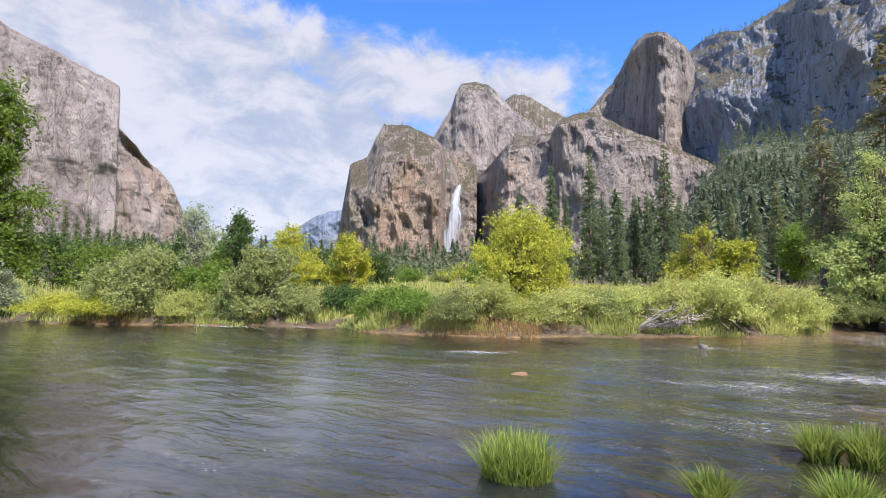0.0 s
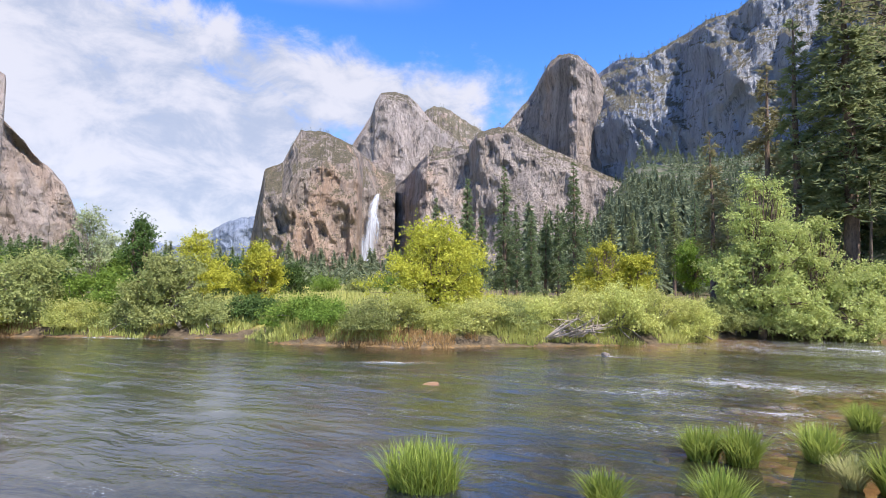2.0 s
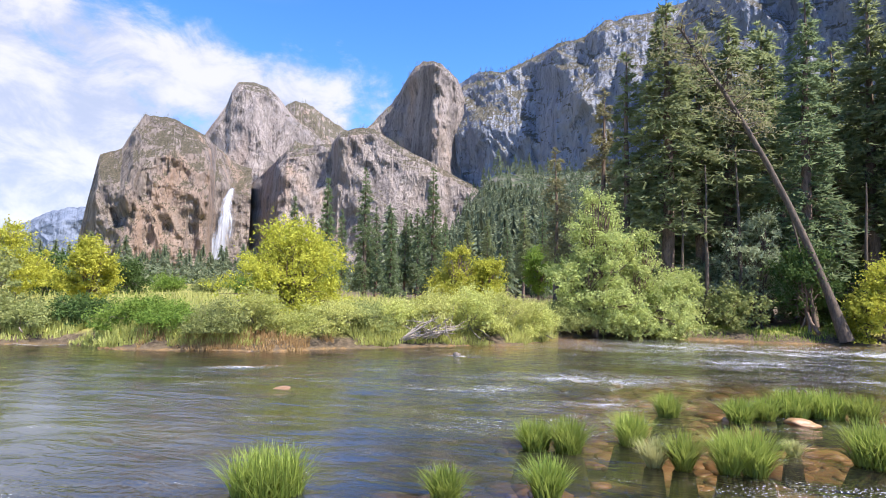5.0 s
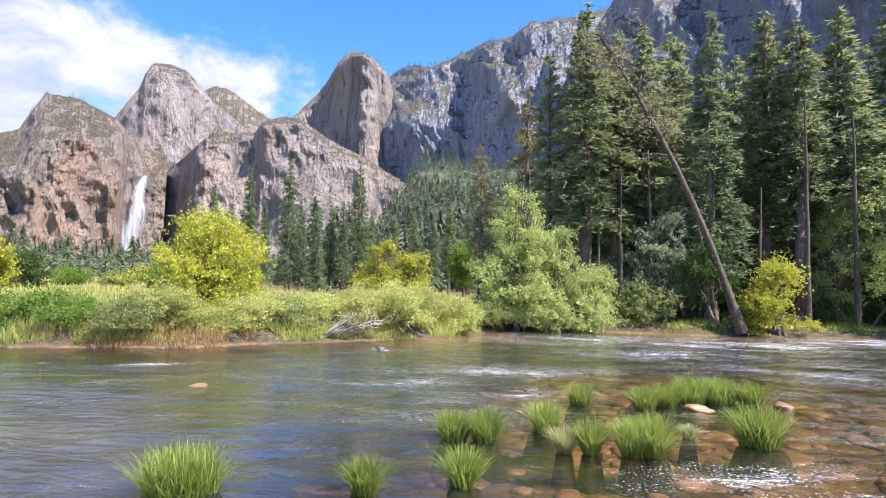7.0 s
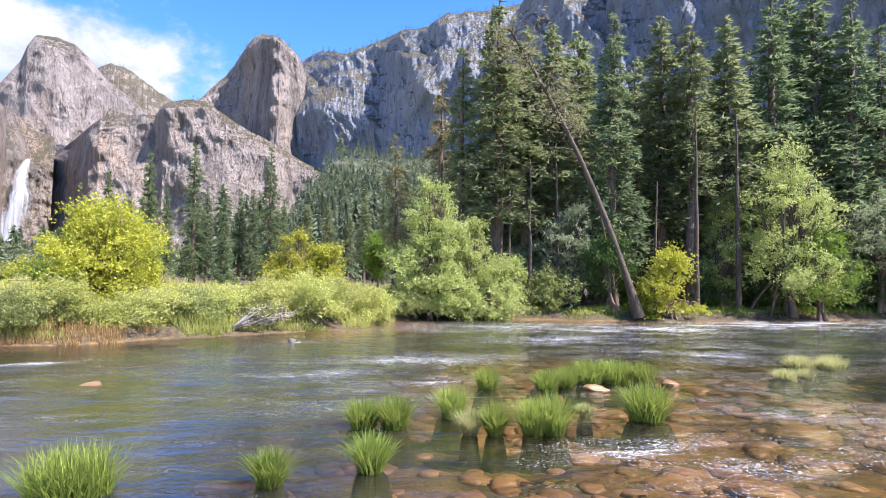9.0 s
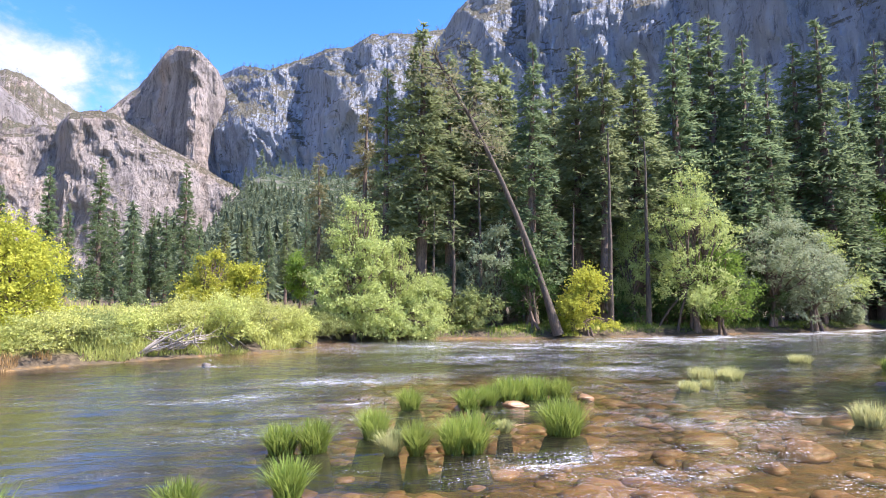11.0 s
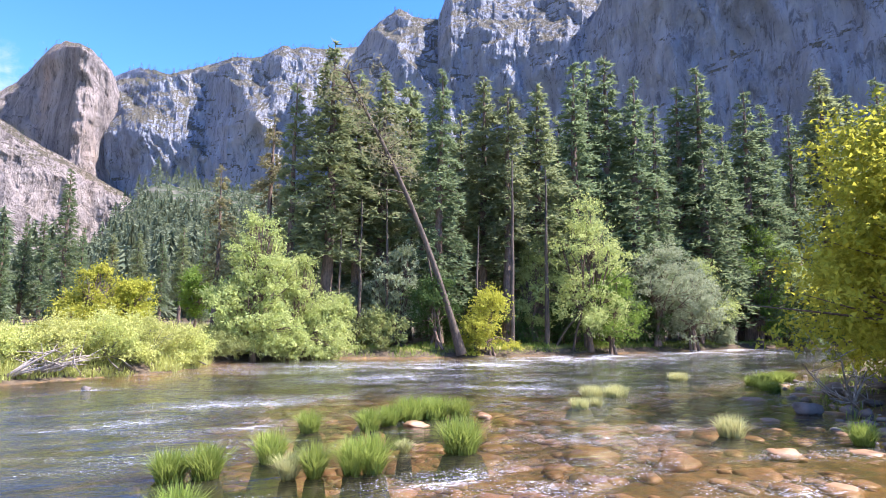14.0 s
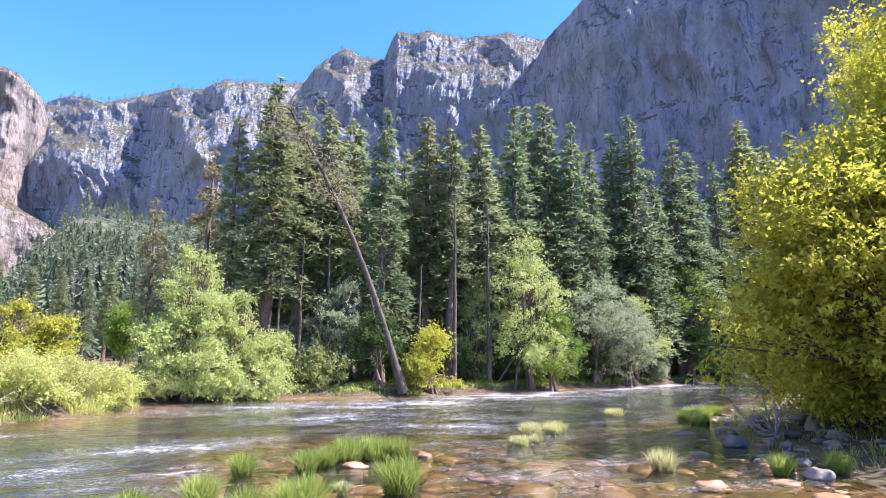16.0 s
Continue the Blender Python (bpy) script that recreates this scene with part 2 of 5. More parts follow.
# blue-grey of the air's haze is put into this ridge's rock colour
M_FAR = rock_material("haze_tinted_granite", (0.17, 0.20, 0.25), (0.10, 0.125, 0.165), (0.15, 0.18, 0.22), 500, 0.0, 0.3, 0.4)
M_GROUND = ground_material()
M_WATER = water_material()
M_FALL = fall_material()
M_BARK = bark_material("pine_bark", (0.085, 0.058, 0.042), (0.20, 0.135, 0.095))
M_BARK_DARK = bark_material("dark_bark", (0.05, 0.038, 0.028), (0.13, 0.095, 0.065))
M_BARK_PALE = bark_material("grey_bark", (0.10, 0.085, 0.065), (0.24, 0.21, 0.17))
M_PEAT = bark_material("dark_peat", (0.018, 0.014, 0.010), (0.05, 0.038, 0.024))
M_DEAD = bark_material("bleached_wood", (0.17, 0.14, 0.11), (0.32, 0.28, 0.23))
M_PINE = leaf_material("pine_needles", (0.11, 0.14, 0.058), (0.285, 0.315, 0.15), 0.42)
M_FIR = leaf_material("fir_needles", (0.075, 0.115, 0.052), (0.215, 0.265, 0.13), 0.42)
M_OLIVE = leaf_material("thin_pine_needles", (0.14, 0.135, 0.065), (0.32, 0.29, 0.16), 0.36)
M_FARWOOD = leaf_material("distant_needles", (0.06, 0.085, 0.052), (0.20, 0.22, 0.125), 0.3)
M_YELLOW = leaf_material("yellow_leaves", (0.185, 0.215, 0.022), (0.50, 0.475, 0.075), 0.40)
M_MAPLE = leaf_material("maple_leaves", (0.14, 0.175, 0.02), (0.54, 0.50, 0.06), 0.42)
M_GREEN = leaf_material("green_leaves", (0.075, 0.135, 0.022), (0.21, 0.28, 0.05), 0.4)
M_PALE = leaf_material("pale_green_leaves", (0.19, 0.25, 0.06), (0.50, 0.53, 0.20), 0.40)
M_BANK = leaf_material("bank_shrub_leaves", (0.22, 0.26, 0.06), (0.54, 0.53, 0.18), 0.4)
M_WILLOW = leaf_material("willow_leaves", (0.13, 0.165, 0.05), (0.32, 0.33, 0.12), 0.36)
M_SAGE = leaf_material("grey_green_leaves", (0.15, 0.19, 0.10), (0.37, 0.40, 0.24), 0.4)
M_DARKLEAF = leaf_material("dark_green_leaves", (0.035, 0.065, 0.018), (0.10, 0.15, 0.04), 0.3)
M_REED = leaf_material("bank_grass", (0.21, 0.24, 0.06), (0.48, 0.47, 0.16), 0.42)
M_RUSSET = leaf_material("russet_grass", (0.20, 0.11, 0.05), (0.40, 0.27, 0.13), 0.35)
M_SEDGE = leaf_material("sedge_blades", (0.055, 0.105, 0.012), (0.33, 0.38, 0.085), 0.42, 0.4)
M_DRYSEDGE = leaf_material("dry_sedge_blades", (0.26, 0.27, 0.10), (0.50, 0.48, 0.22), 0.4, 0.5)
M_STONE = stone_material("river_stone", (0.16, 0.085, 0.036), (0.35, 0.205, 0.10), 0.45)
M_BOULDER = stone_material("grey_boulder", (0.07, 0.058, 0.048), (0.22, 0.18, 0.15), 0.8)


# ================= mesh helpers =================
RNG = np.random.default_rng(7)


def lattice(ix, iy, iz):
    h = (ix * 374761393 + iy * 668265263 + iz * 1274126177) & 0xFFFFFFFF
    h = ((h ^ (h >> 13)) * 1274126177) & 0xFFFFFFFF
    return ((h ^ (h >> 16)) & 0xFFFF) / 65535.0


def vnoise(x, y, z):
    """Smooth value noise of arrays, 0 to 1."""
    x, y, z = np.broadcast_arrays(np.asarray(x, float), np.asarray(y, float), np.asarray(z, float))
    fx, fy, fz = np.floor(x), np.floor(y), np.floor(z)
    ix, iy, iz = fx.astype(np.int64), fy.astype(np.int64), fz.astype(np.int64)
    u, v, w = x - fx, y - fy, z - fz
    u, v, w = (q * q * (3 - 2 * q) for q in (u, v, w))
    out = 0
    for a in (0, 1):
        for b in (0, 1):
            for c in (0, 1):
                out = out + lattice(ix + a, iy + b, iz + c) * (u if a else 1 - u) * (v if b else 1 - v) * (w if c else 1 - w)
    return out


def fbm(x, y, z, octaves=4, gain=0.5):
    s, amp, tot = 0, 1.0, 0.0
    for k in range(octaves):
        s = s + amp * vnoise(x * 2**k + 17.3 * k, y * 2**k, z * 2**k + 5.1 * k)
        tot += amp
        amp *= gain
    return s / tot


def ridged(x, y, z, octaves=4, gain=0.5):
    s, amp, tot = 0, 1.0, 0.0
    for k in range(octaves):
        s = s + amp * (1 - np.abs(2 * vnoise(x * 2**k + 9.7 * k, y * 2**k, z * 2**k) - 1))
        tot += amp
        amp *= gain
    return s / tot


def smooth(a, b, v):
    q = np.clip((v - a) / (b - a), 0, 1)
    return q * q * (3 - 2 * q)


def raw_mesh(name, verts, faces, mats, slot=None, shade=False, attrs=None):
    """A mesh from arrays: verts (n, 3), faces (m, 3 or 4)."""
    verts, faces = np.asarray(verts, np.float32), np.asarray(faces, np.int32)
    me = bpy.data.meshes.new(name)
    k = faces.shape[1]
    me.vertices.add(len(verts))
    me.vertices.foreach_set("co", verts.ravel())
    me.loops.add(faces.size)
    me.loops.foreach_set("vertex_index", faces.ravel())
    me.polygons.add(len(faces))
    me.polygons.foreach_set("loop_start", np.arange(0, faces.size, k, dtype=np.int32))
    me.polygons.foreach_set("loop_total", np.full(len(faces), k, np.int32))
    for mt in mats if isinstance(mats, (list, tuple)) else [mats]:
        me.materials.append(mt)
    if slot is not None:
        me.polygons.foreach_set("material_index", np.asarray(slot, np.int32))
    me.polygons.foreach_set("use_smooth", np.full(len(faces), shade, bool))
    for key, vals in (attrs or {}).items():
        me.attributes.new(key, "FLOAT", "POINT").data.foreach_set("value", np.asarray(vals, np.float32))
    me.update(calc_edges=True)
    me.validate()
    return me


def grid_faces(rows, cols):
    i = np.arange(rows - 1)[:, None] * cols + np.arange(cols - 1)[None, :]
    i = i.ravel()
    return np.stack([i, i + 1, i + cols + 1, i + cols], 1)


def part(name, me, parent, label=""):
    ob = new(name, me)
    ob.parent = parent
    return tagged(ob, label)


def thing(name, label, category, group="", kind="", at=(0, 0, 0), me=None):
    ob = new(name, me)
    ob.location = at
    return tagged(ob, label, category, group, kind)


def polar(az, r, z=0.0):
    return (r * math.sin(radians(az)), r * math.cos(radians(az)), z)


# ================= river and valley floor =================
FAR_SHORE = [(-115, 80), (-95, 60), (-74, 41.2), (-69, 37.6), (-62, 35), (-56, 33), (-48, 31), (-45.4, 28.4), (-40, 27.2), (-31, 26),
             (-21, 27.4), (-12, 29.5), (-7.3, 31.0), (-4, 36), (0, 40), (4, 41), (9, 40.5), (14, 40.5), (20, 42.5), (29, 47.5), (39, 59),
             (45, 70), (51, 88), (56, 125)]
NEAR_SHORE = [(115, 82), (70, 48), (31, 24.5), (22.5, 19.8), (17.5, 14.0), (14.8, 11.0), (12.6, 8.0), (10.0, 4.6), (6.0, 2.9), (0, 2.6),
              (-12, 1.5), (-40, -8), (-80, -45)]


def wobble(pts, amount, step):
    """Bends a coarse line into a natural one."""
    out = []
    for (x0, y0), (x1, y1) in zip(pts[:-1], pts[1:]):
        n = max(1, int(math.hypot(x1 - x0, y1 - y0) / step))
        for k in range(n):
            x, y = x0 + (x1 - x0) * k / n, y0 + (y1 - y0) * k / n
            out.append((x + amount * (noise.noise((x * 0.4, y * 0.4, 3.0))), y + amount * noise.noise((x * 0.4, y * 0.4, 8.0))))
    return out + [pts[-1]]


RIVER = np.array(wobble([polar(a, r)[:2] for a, r in FAR_SHORE], 0.5, 1.2) + wobble(NEAR_SHORE, 0.5, 1.2))


def shore_distance(x, y):
    """Distance to the river's edge, negative in the water."""
    x, y = np.asarray(x, float).ravel(), np.asarray(y, float).ravel()
    best, inside = np.full(x.shape, 1e9), np.zeros(x.shape, bool)
    n = len(RIVER)
    for k in range(n):
        x0, y0 = RIVER[k]
        x1, y1 = RIVER[(k + 1) % n]
        ex, ey = x1 - x0, y1 - y0
        q = np.clip(((x - x0) * ex + (y - y0) * ey) / (ex * ex + ey * ey + 1e-9), 0, 1)
        best = np.minimum(best, np.hypot(x - x0 - q * ex, y - y0 - q * ey))
        if y0 != y1:
            inside ^= ((y0 > y) != (y1 > y)) & (x < (x1 - x0) * (y - y0) / (y1 - y0) + x0)
    return np.where(inside, -best, best)


def ground_height(x, y):
    x, y = np.asarray(x, float), np.asarray(y, float)
    shp = x.shape
    x, y = x.ravel(), y.ravel()
    d = shore_distance(x, y)
    az, r = np.degrees(np.arctan2(x, y)), np.hypot(x, y)
    low = smooth(7, 11, x) * smooth(30, 22, y)
    bank = (0.75 - 0.42 * low) * smooth(-0.15, 1.3 + 2.5 * low, d) + 1.0 * smooth(3, 60, d) * smooth(20, 45, r)
    bank += 0.35 * (fbm(x * 0.25, y * 0.25, 1.0) - 0.5) * smooth(0.3, 3, d)
    shallow = smooth(-4, 12, x) * smooth(34, 12, r)
    deep = 0.04 + (0.55 - 0.33 * shallow) * smooth(0, 5.5, -d) + 0.25 * smooth(5, 12, -d) * (1 - shallow)
    deep += 0.16 * (fbm(x * 0.7, y * 0.7, 4.0) - 0.5)
    z = np.where(d > -0.15, bank - 0.05, np.minimum(-deep, -0.03))
    # the talus below the south wall, and the low rise of the valley floor
    slope = smooth(-20, -9, az) * smooth(150, 130, az)
    z += slope * (0.27 * np.clip(r - 260, 0, 800) * (0.75 + 0.5 * fbm(x * 0.006, y * 0.006, 2.0)))
    z += 0.018 * np.clip(r - 150, 0, 700) * smooth(-20, -35, az)
    return z.reshape(shp)


def build_ground():
    r = np.concatenate([[0.0], np.geomspace(1.2, 130, 170), np.geomspace(136, 4700, 60)])
    a = np.radians(np.concatenate([np.arange(-115, 95, 0.65), np.arange(95, 245.1, 5)]))
    rr, aa = np.meshgrid(r, a, indexing="ij")
    x, y = rr * np.sin(aa), rr * np.cos(aa)
    z = ground_height(x, y)
    d = shore_distance(x, y)
    az = np.degrees(aa).ravel()
    wood = smooth(1, 5, d) * np.maximum(smooth(5, 8, az) * smooth(160, 120, az), smooth(70, 110, rr.ravel()) * smooth(-30, -22, az))
    me = raw_mesh("ground", np.stack([x, y, z], -1).reshape(-1, 3), grid_faces(len(r), len(a)), M_GROUND, shade=True, attrs={"wood": wood})
    thing("ground", "valley floor of yellow-green meadow, brown bank and stony river bed", "ground", kind="structure", me=me)


build_ground()

RIFFLES = [(-3.2, 16.2, 1.9, 0.8, 0.8), (-0.6, 14.5, 1.6, 0.9, 0.85), (-1.5, 12.4, 1.4, 0.6, 0.9), (-0.3, 19.0, 3.2, 1.6, 0.75),
           (-11.8, 17.2, 0.9, 0.25, 1.0), (2.9, 9.1, 1.4, 0.5, 0.85), (5.5, 8.6, 2.0, 0.7, 0.8), (-6.0, 23.6, 0.8, 0.3, 1.0),
           (3.0, 33.0, 7.0, 3.5, 0.8), (12.0, 33.0, 8.0, 4.5, 0.85), (24.0, 38.0, 12.0, 5.0, 0.95), (42.0, 46.0, 14.0, 6.0, 1.0),
           (10.0, 22.0, 5.0, 3.0, 0.72), (8.5, 12.0, 2.5, 1.2, 0.72), (-23.5, 20.2, 2.6, 0.4, 1.0), (-28.0, 17.3, 2.0, 0.35, 1.1),
           (6.0, 26.0, 5.0, 2.5, 0.75), (7.5, 6.6, 1.8, 0.5, 0.9)]


def build_water():
    r = np.concatenate([np.geomspace(2.6, 150, 270)])
    a = np.radians(np.arange(-112, 92.1, 0.52))
    rr, aa = np.meshgrid(r, a, indexing="ij")
    x, y = (rr * np.sin(aa)).ravel(), (rr * np.cos(aa)).ravel()
    riff = np.zeros_like(x)
    for cx, cy, sx, sy, amp in RIFFLES:
        u, v = (x - cx) * 0.94 + (y - cy) * 0.34, -(x - cx) * 0.34 + (y - cy) * 0.94
        riff = np.maximum(riff, amp * np.exp(-0.5 * ((u / sx) ** 2 + (v / sy) ** 2)))
    riff = np.maximum(riff, 0.5 * smooth(1, 9, x) * smooth(5, 8, y) * smooth(0.40, 0.66, fbm(x * 0.35 + 0.2 * y, y * 0.6 - 0.2 * x, 3.0, 3)))
    u, v = 0.82 * x + 0.57 * y, -0.57 * x + 0.82 * y
    z = 0.045 * (fbm(u * 0.6, v * 1.4, 1.0, 3, 0.42) - 0.5) + riff * 0.10 * (fbm(u * 1.3, v * 2.4, 7.0, 3, 0.45) - 0.45)
    d = shore_distance(x, y)
    murk = 0.06 + 0.78 * smooth(1, 7, -d) * (1 - 0.92 * smooth(-5.5, 1.5, x) * smooth(36, 17, np.hypot(x, y)))
    z = np.where(d > 0.8, -0.3, z)
    me = raw_mesh("river", np.stack([x, y, z], -1), grid_faces(len(r), len(a)), M_WATER, shade=True, attrs={"riffle": riff, "murk": murk, "glide": 1.5 * smooth(-5, -11, x)})
    thing("water", "shallow clear river with ripples, sky reflections and white riffles", "river", kind="structure", me=me)


build_water()


# ================= cliffs =================
RIMS = {}


def cliff(name, label, profile, mat, lip=0.82, crown=1.6, batter=0.16, relief=0.035, flute=42.0, step=0.09, rows=110, seed=0.0, back=900.0, jag=0.6, blocky=1.0):
    """A rock wall. profile: heading, height in degrees above the eye, distance. lip: where the face rounds into the top slope."""
    p = np.array(profile, float)
    az = np.arange(p[0, 0], p[-1, 0], step)
    el = np.interp(az, p[:, 0], p[:, 1])
    dist = np.interp(az, p[:, 0], p[:, 2])
    arc = np.radians(az) * dist.mean()
    el = el + jag * (fbm(arc / 45.0, seed, 3.0, 5, 0.6) - 0.5) * np.clip(el / 10, 0.2, 1)
    top = 2.6 + dist * np.tan(np.radians(el))
    n_face = rows
    v = np.concatenate([np.linspace(-0.12, 1, n_face), 1 + np.linspace(0.05, 1, 14)])
    vv, aa = np.meshgrid(v, az, indexing="ij")
    dd, tt, ss = dist[None, :] + 0 * vv, top[None, :] + 0 * vv, arc[None, :] + 0 * vv
    face = np.clip(vv, -0.2, 1)
    h = tt * face
    lean = np.where(face < lip, face * batter, lip * batter + (face - lip) * (crown if lip < 0.95 else 0.5))
    lean_top = lip * batter + (1 - lip) * (crown if lip < 0.95 else 0.5)
    out = dd + (lean - lean_top) * tt
    env = smooth(1.0, 0.95, face) * 0.75 + 0.25
    warp = flute * 1.3 * (fbm(ss / (flute * 2), h / (flute * 2), seed + 2, 3) - 0.5)
    rel = ridged((ss + warp) / (flute * 3.4), (h + warp) / (flute * 6), seed, 6, 0.5) - 0.55
    diag = ridged((ss + 0.55 * h + warp) / (flute * 2.4), (h - 0.4 * ss) / (flute * 5), seed + 6, 5, 0.46) - 0.55
    rel2 = ridged(ss / (flute * 0.6), h / (flute * 2.5), seed + 4, 4, 0.65) - 0.55
    steps = fbm(ss / (flute * 3), h / (flute * 1.4), seed + 9, 6, 0.62) - 0.5
    ledge = np.floor(h / (flute * 1.1) + 2.2 * fbm(ss / (flute * 3), h / (flute * 3), seed + 12, 3))
    jog = lattice(ledge.astype(np.int64), np.floor(ss / (flute * 2.2) + ledge * 0.37).astype(np.int64), ledge.astype(np.int64) * 0 + 3) - 0.5
    out = out - env * dd * relief * (rel * 1.7 / blocky + diag * 1.1 + rel2 * 0.22 + steps * 0.65 * blocky + jog * 0.06 * blocky**2)
    over = np.clip(vv - 1, 0, 1)
    out = out + over * back
    h = np.where(over > 0, tt * (1 - 0.28 * over) - over * back * 0.02, h)
    x, y = out * np.sin(np.radians(aa)), out * np.cos(np.radians(aa))
    me = raw_mesh(name, np.stack([x, y, h], -1).reshape(-1, 3), grid_faces(len(v), len(az)), mat, shade=False)
    thing(name, label, "cliff", kind="structure", me=me)
    RIMS[name] = (az, out[:n_face].copy(), h[:n_face].copy(), v[:n_face], lip)


cliff("cliff_captain", "huge pale grey granite wall with sheer sunlit face",
      [(-100, 21, 2100), (-88, 21.5, 2020), (-80, 20.6, 2000), (-75.7, 19.5, 1980), (-73.5, 18.8, 1960), (-71.1, 17.8, 1930), (-68.5, 16.9, 1910), (-67.4, 16.4, 1910),
       (-67.16, 16.2, 1912), (-67.08, 12.5, 1980)], M_ELCAP, lip=0.94, batter=0.10, relief=0.028, flute=90, seed=2.0, step=0.09, rows=115)
cliff("cliff_captain_east", "grey granite shoulder falling behind the great pale wall",
      [(-69, 15.0, 2140), (-67.1, 12.9, 2140), (-64.9, 10.5, 2200), (-62.8, 8.2, 2280), (-61.5, 5.2, 2330), (-61.0, 4.0, 2350), (-60.6, 0.3, 2400)], M_ELCAP,
      lip=0.97, batter=0.12, relief=0.03, flute=70, seed=5.0)
cliff("ridge_far", "granite ridge coloured blue-grey for haze at the head of the valley",
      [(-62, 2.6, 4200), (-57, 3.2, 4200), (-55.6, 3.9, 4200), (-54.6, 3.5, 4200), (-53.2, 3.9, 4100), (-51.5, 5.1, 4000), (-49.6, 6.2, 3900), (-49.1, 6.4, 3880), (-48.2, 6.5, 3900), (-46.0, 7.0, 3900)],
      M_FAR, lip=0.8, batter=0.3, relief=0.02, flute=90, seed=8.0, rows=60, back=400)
cliff("cliff_fall_left", "brown-grey granite cliff with warm stains and brush on its crown",
      [(-48.1, 0.5, 1480), (-47.9, 3.5, 1470), (-47.4, 6.8, 1460), (-46.7, 11.0, 1450), (-45.0, 11.9, 1450), (-44.2, 13.6, 1440), (-43.4, 15.0, 1450), (-41.1, 15.1, 1470), (-38.3, 13.9, 1500),
       (-37.8, 13.5, 1520), (-37.3, 13.0, 1690), (-36.0, 12.0, 1760), (-34.0, 11.2, 1840)], M_BRUSH, lip=0.66, batter=0.14, relief=0.046, flute=46, seed=11.0)
cliff("cliff_dome", "rounded grey granite dome with a bare sloping shoulder",
      [(-38.9, 12.5, 2250), (-38.3, 14.2, 2230), (-37.4, 15.6, 2200), (-36.6, 16.9, 2190), (-36.2, 18.2, 2180), (-35.7, 18.95, 2180), (-34.3, 19.15, 2180), (-33.0, 18.8, 2190), (-32.0, 18.1, 2200), (-30.6, 16.6, 2210), (-28.6, 15.3, 2230), (-26.0, 13.6, 2260), (-24, 12.0, 2290)],
      M_DOME, lip=0.9, batter=0.22, relief=0.026, flute=80, seed=14.0, jag=0.12)
cliff("cliff_dome_behind", "farther wooded granite knob behind the dome",
      [(-32.5, 15.5, 2620), (-31.0, 17.6, 2600), (-30.3, 18.0, 2600), (-28.1, 17.3, 2600), (-25.2, 15.7, 2600), (-22, 14.0, 2600)], M_BRUSH, lip=0.4, batter=0.25, relief=0.03, flute=70, seed=17.0)
cliff("cliff_fall_right", "grey granite buttress with a dark recess beside the waterfall",
      [(-36.6, 8.4, 1900), (-35.4, 9.0, 1890), (-34.6, 9.2, 1830), (-33.6, 10.4, 1740), (-32.6, 11.4, 1640), (-31.6, 12.6, 1540), (-30.9, 13.3, 1510), (-28.6, 13.9, 1500), (-26.7, 14.1, 1490), (-25.9, 15.3, 1450), (-23.7, 16.0, 1430),
       (-22.0, 15.6, 1420), (-20.0, 14.7, 1410), (-17.6, 13.4, 1410), (-15.5, 12.2, 1420), (-12.5, 10.9, 1430), (-10.3, 9.8, 1440), (-7, 8.0, 1450)], M_BRID, lip=0.93, batter=0.2, relief=0.036, flute=58, seed=21.0)
cliff("cliff_spire", "tall granite spire with an orange-stained sunlit corner",
      [(-25, 14.0, 1900), (-22.9, 16.4, 1850), (-21.0, 18.3, 1790), (-19.4, 20.7, 1730), (-18.6, 21.8, 1690), (-17.8, 22.2, 1640), (-16.7, 22.3, 1560), (-16.0, 22.2, 1550), (-14.9, 21.5, 1585), (-14.2, 20.9, 1605), (-13.7, 19.9, 1615), (-12.6, 18.0, 1630),
       (-11.2, 16.0, 1640), (-10.0, 14.4, 1645), (-8.6, 11.6, 1650), (-7.4, 9, 1660)], M_BRID, lip=0.92, batter=0.16, relief=0.038, flute=56, seed=25.0, jag=0.6)
cliff("cliff_south_wall", "granite wall coloured blue-grey for shade and haze, streaked with pale stains",
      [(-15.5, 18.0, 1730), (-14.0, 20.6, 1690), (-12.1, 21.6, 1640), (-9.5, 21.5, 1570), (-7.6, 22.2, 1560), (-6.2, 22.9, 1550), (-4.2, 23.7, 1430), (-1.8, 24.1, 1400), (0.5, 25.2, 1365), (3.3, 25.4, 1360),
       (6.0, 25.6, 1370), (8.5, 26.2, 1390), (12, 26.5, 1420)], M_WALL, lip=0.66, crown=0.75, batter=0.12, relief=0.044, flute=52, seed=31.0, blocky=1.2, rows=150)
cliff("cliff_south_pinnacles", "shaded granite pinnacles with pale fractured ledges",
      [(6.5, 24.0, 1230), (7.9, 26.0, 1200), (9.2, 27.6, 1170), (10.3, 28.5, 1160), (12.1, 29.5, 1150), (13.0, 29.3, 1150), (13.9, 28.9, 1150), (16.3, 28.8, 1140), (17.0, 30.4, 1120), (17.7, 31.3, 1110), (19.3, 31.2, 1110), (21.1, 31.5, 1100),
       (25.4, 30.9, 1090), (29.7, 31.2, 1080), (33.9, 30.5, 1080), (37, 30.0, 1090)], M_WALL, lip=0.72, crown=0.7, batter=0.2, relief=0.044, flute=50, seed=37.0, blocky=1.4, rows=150)
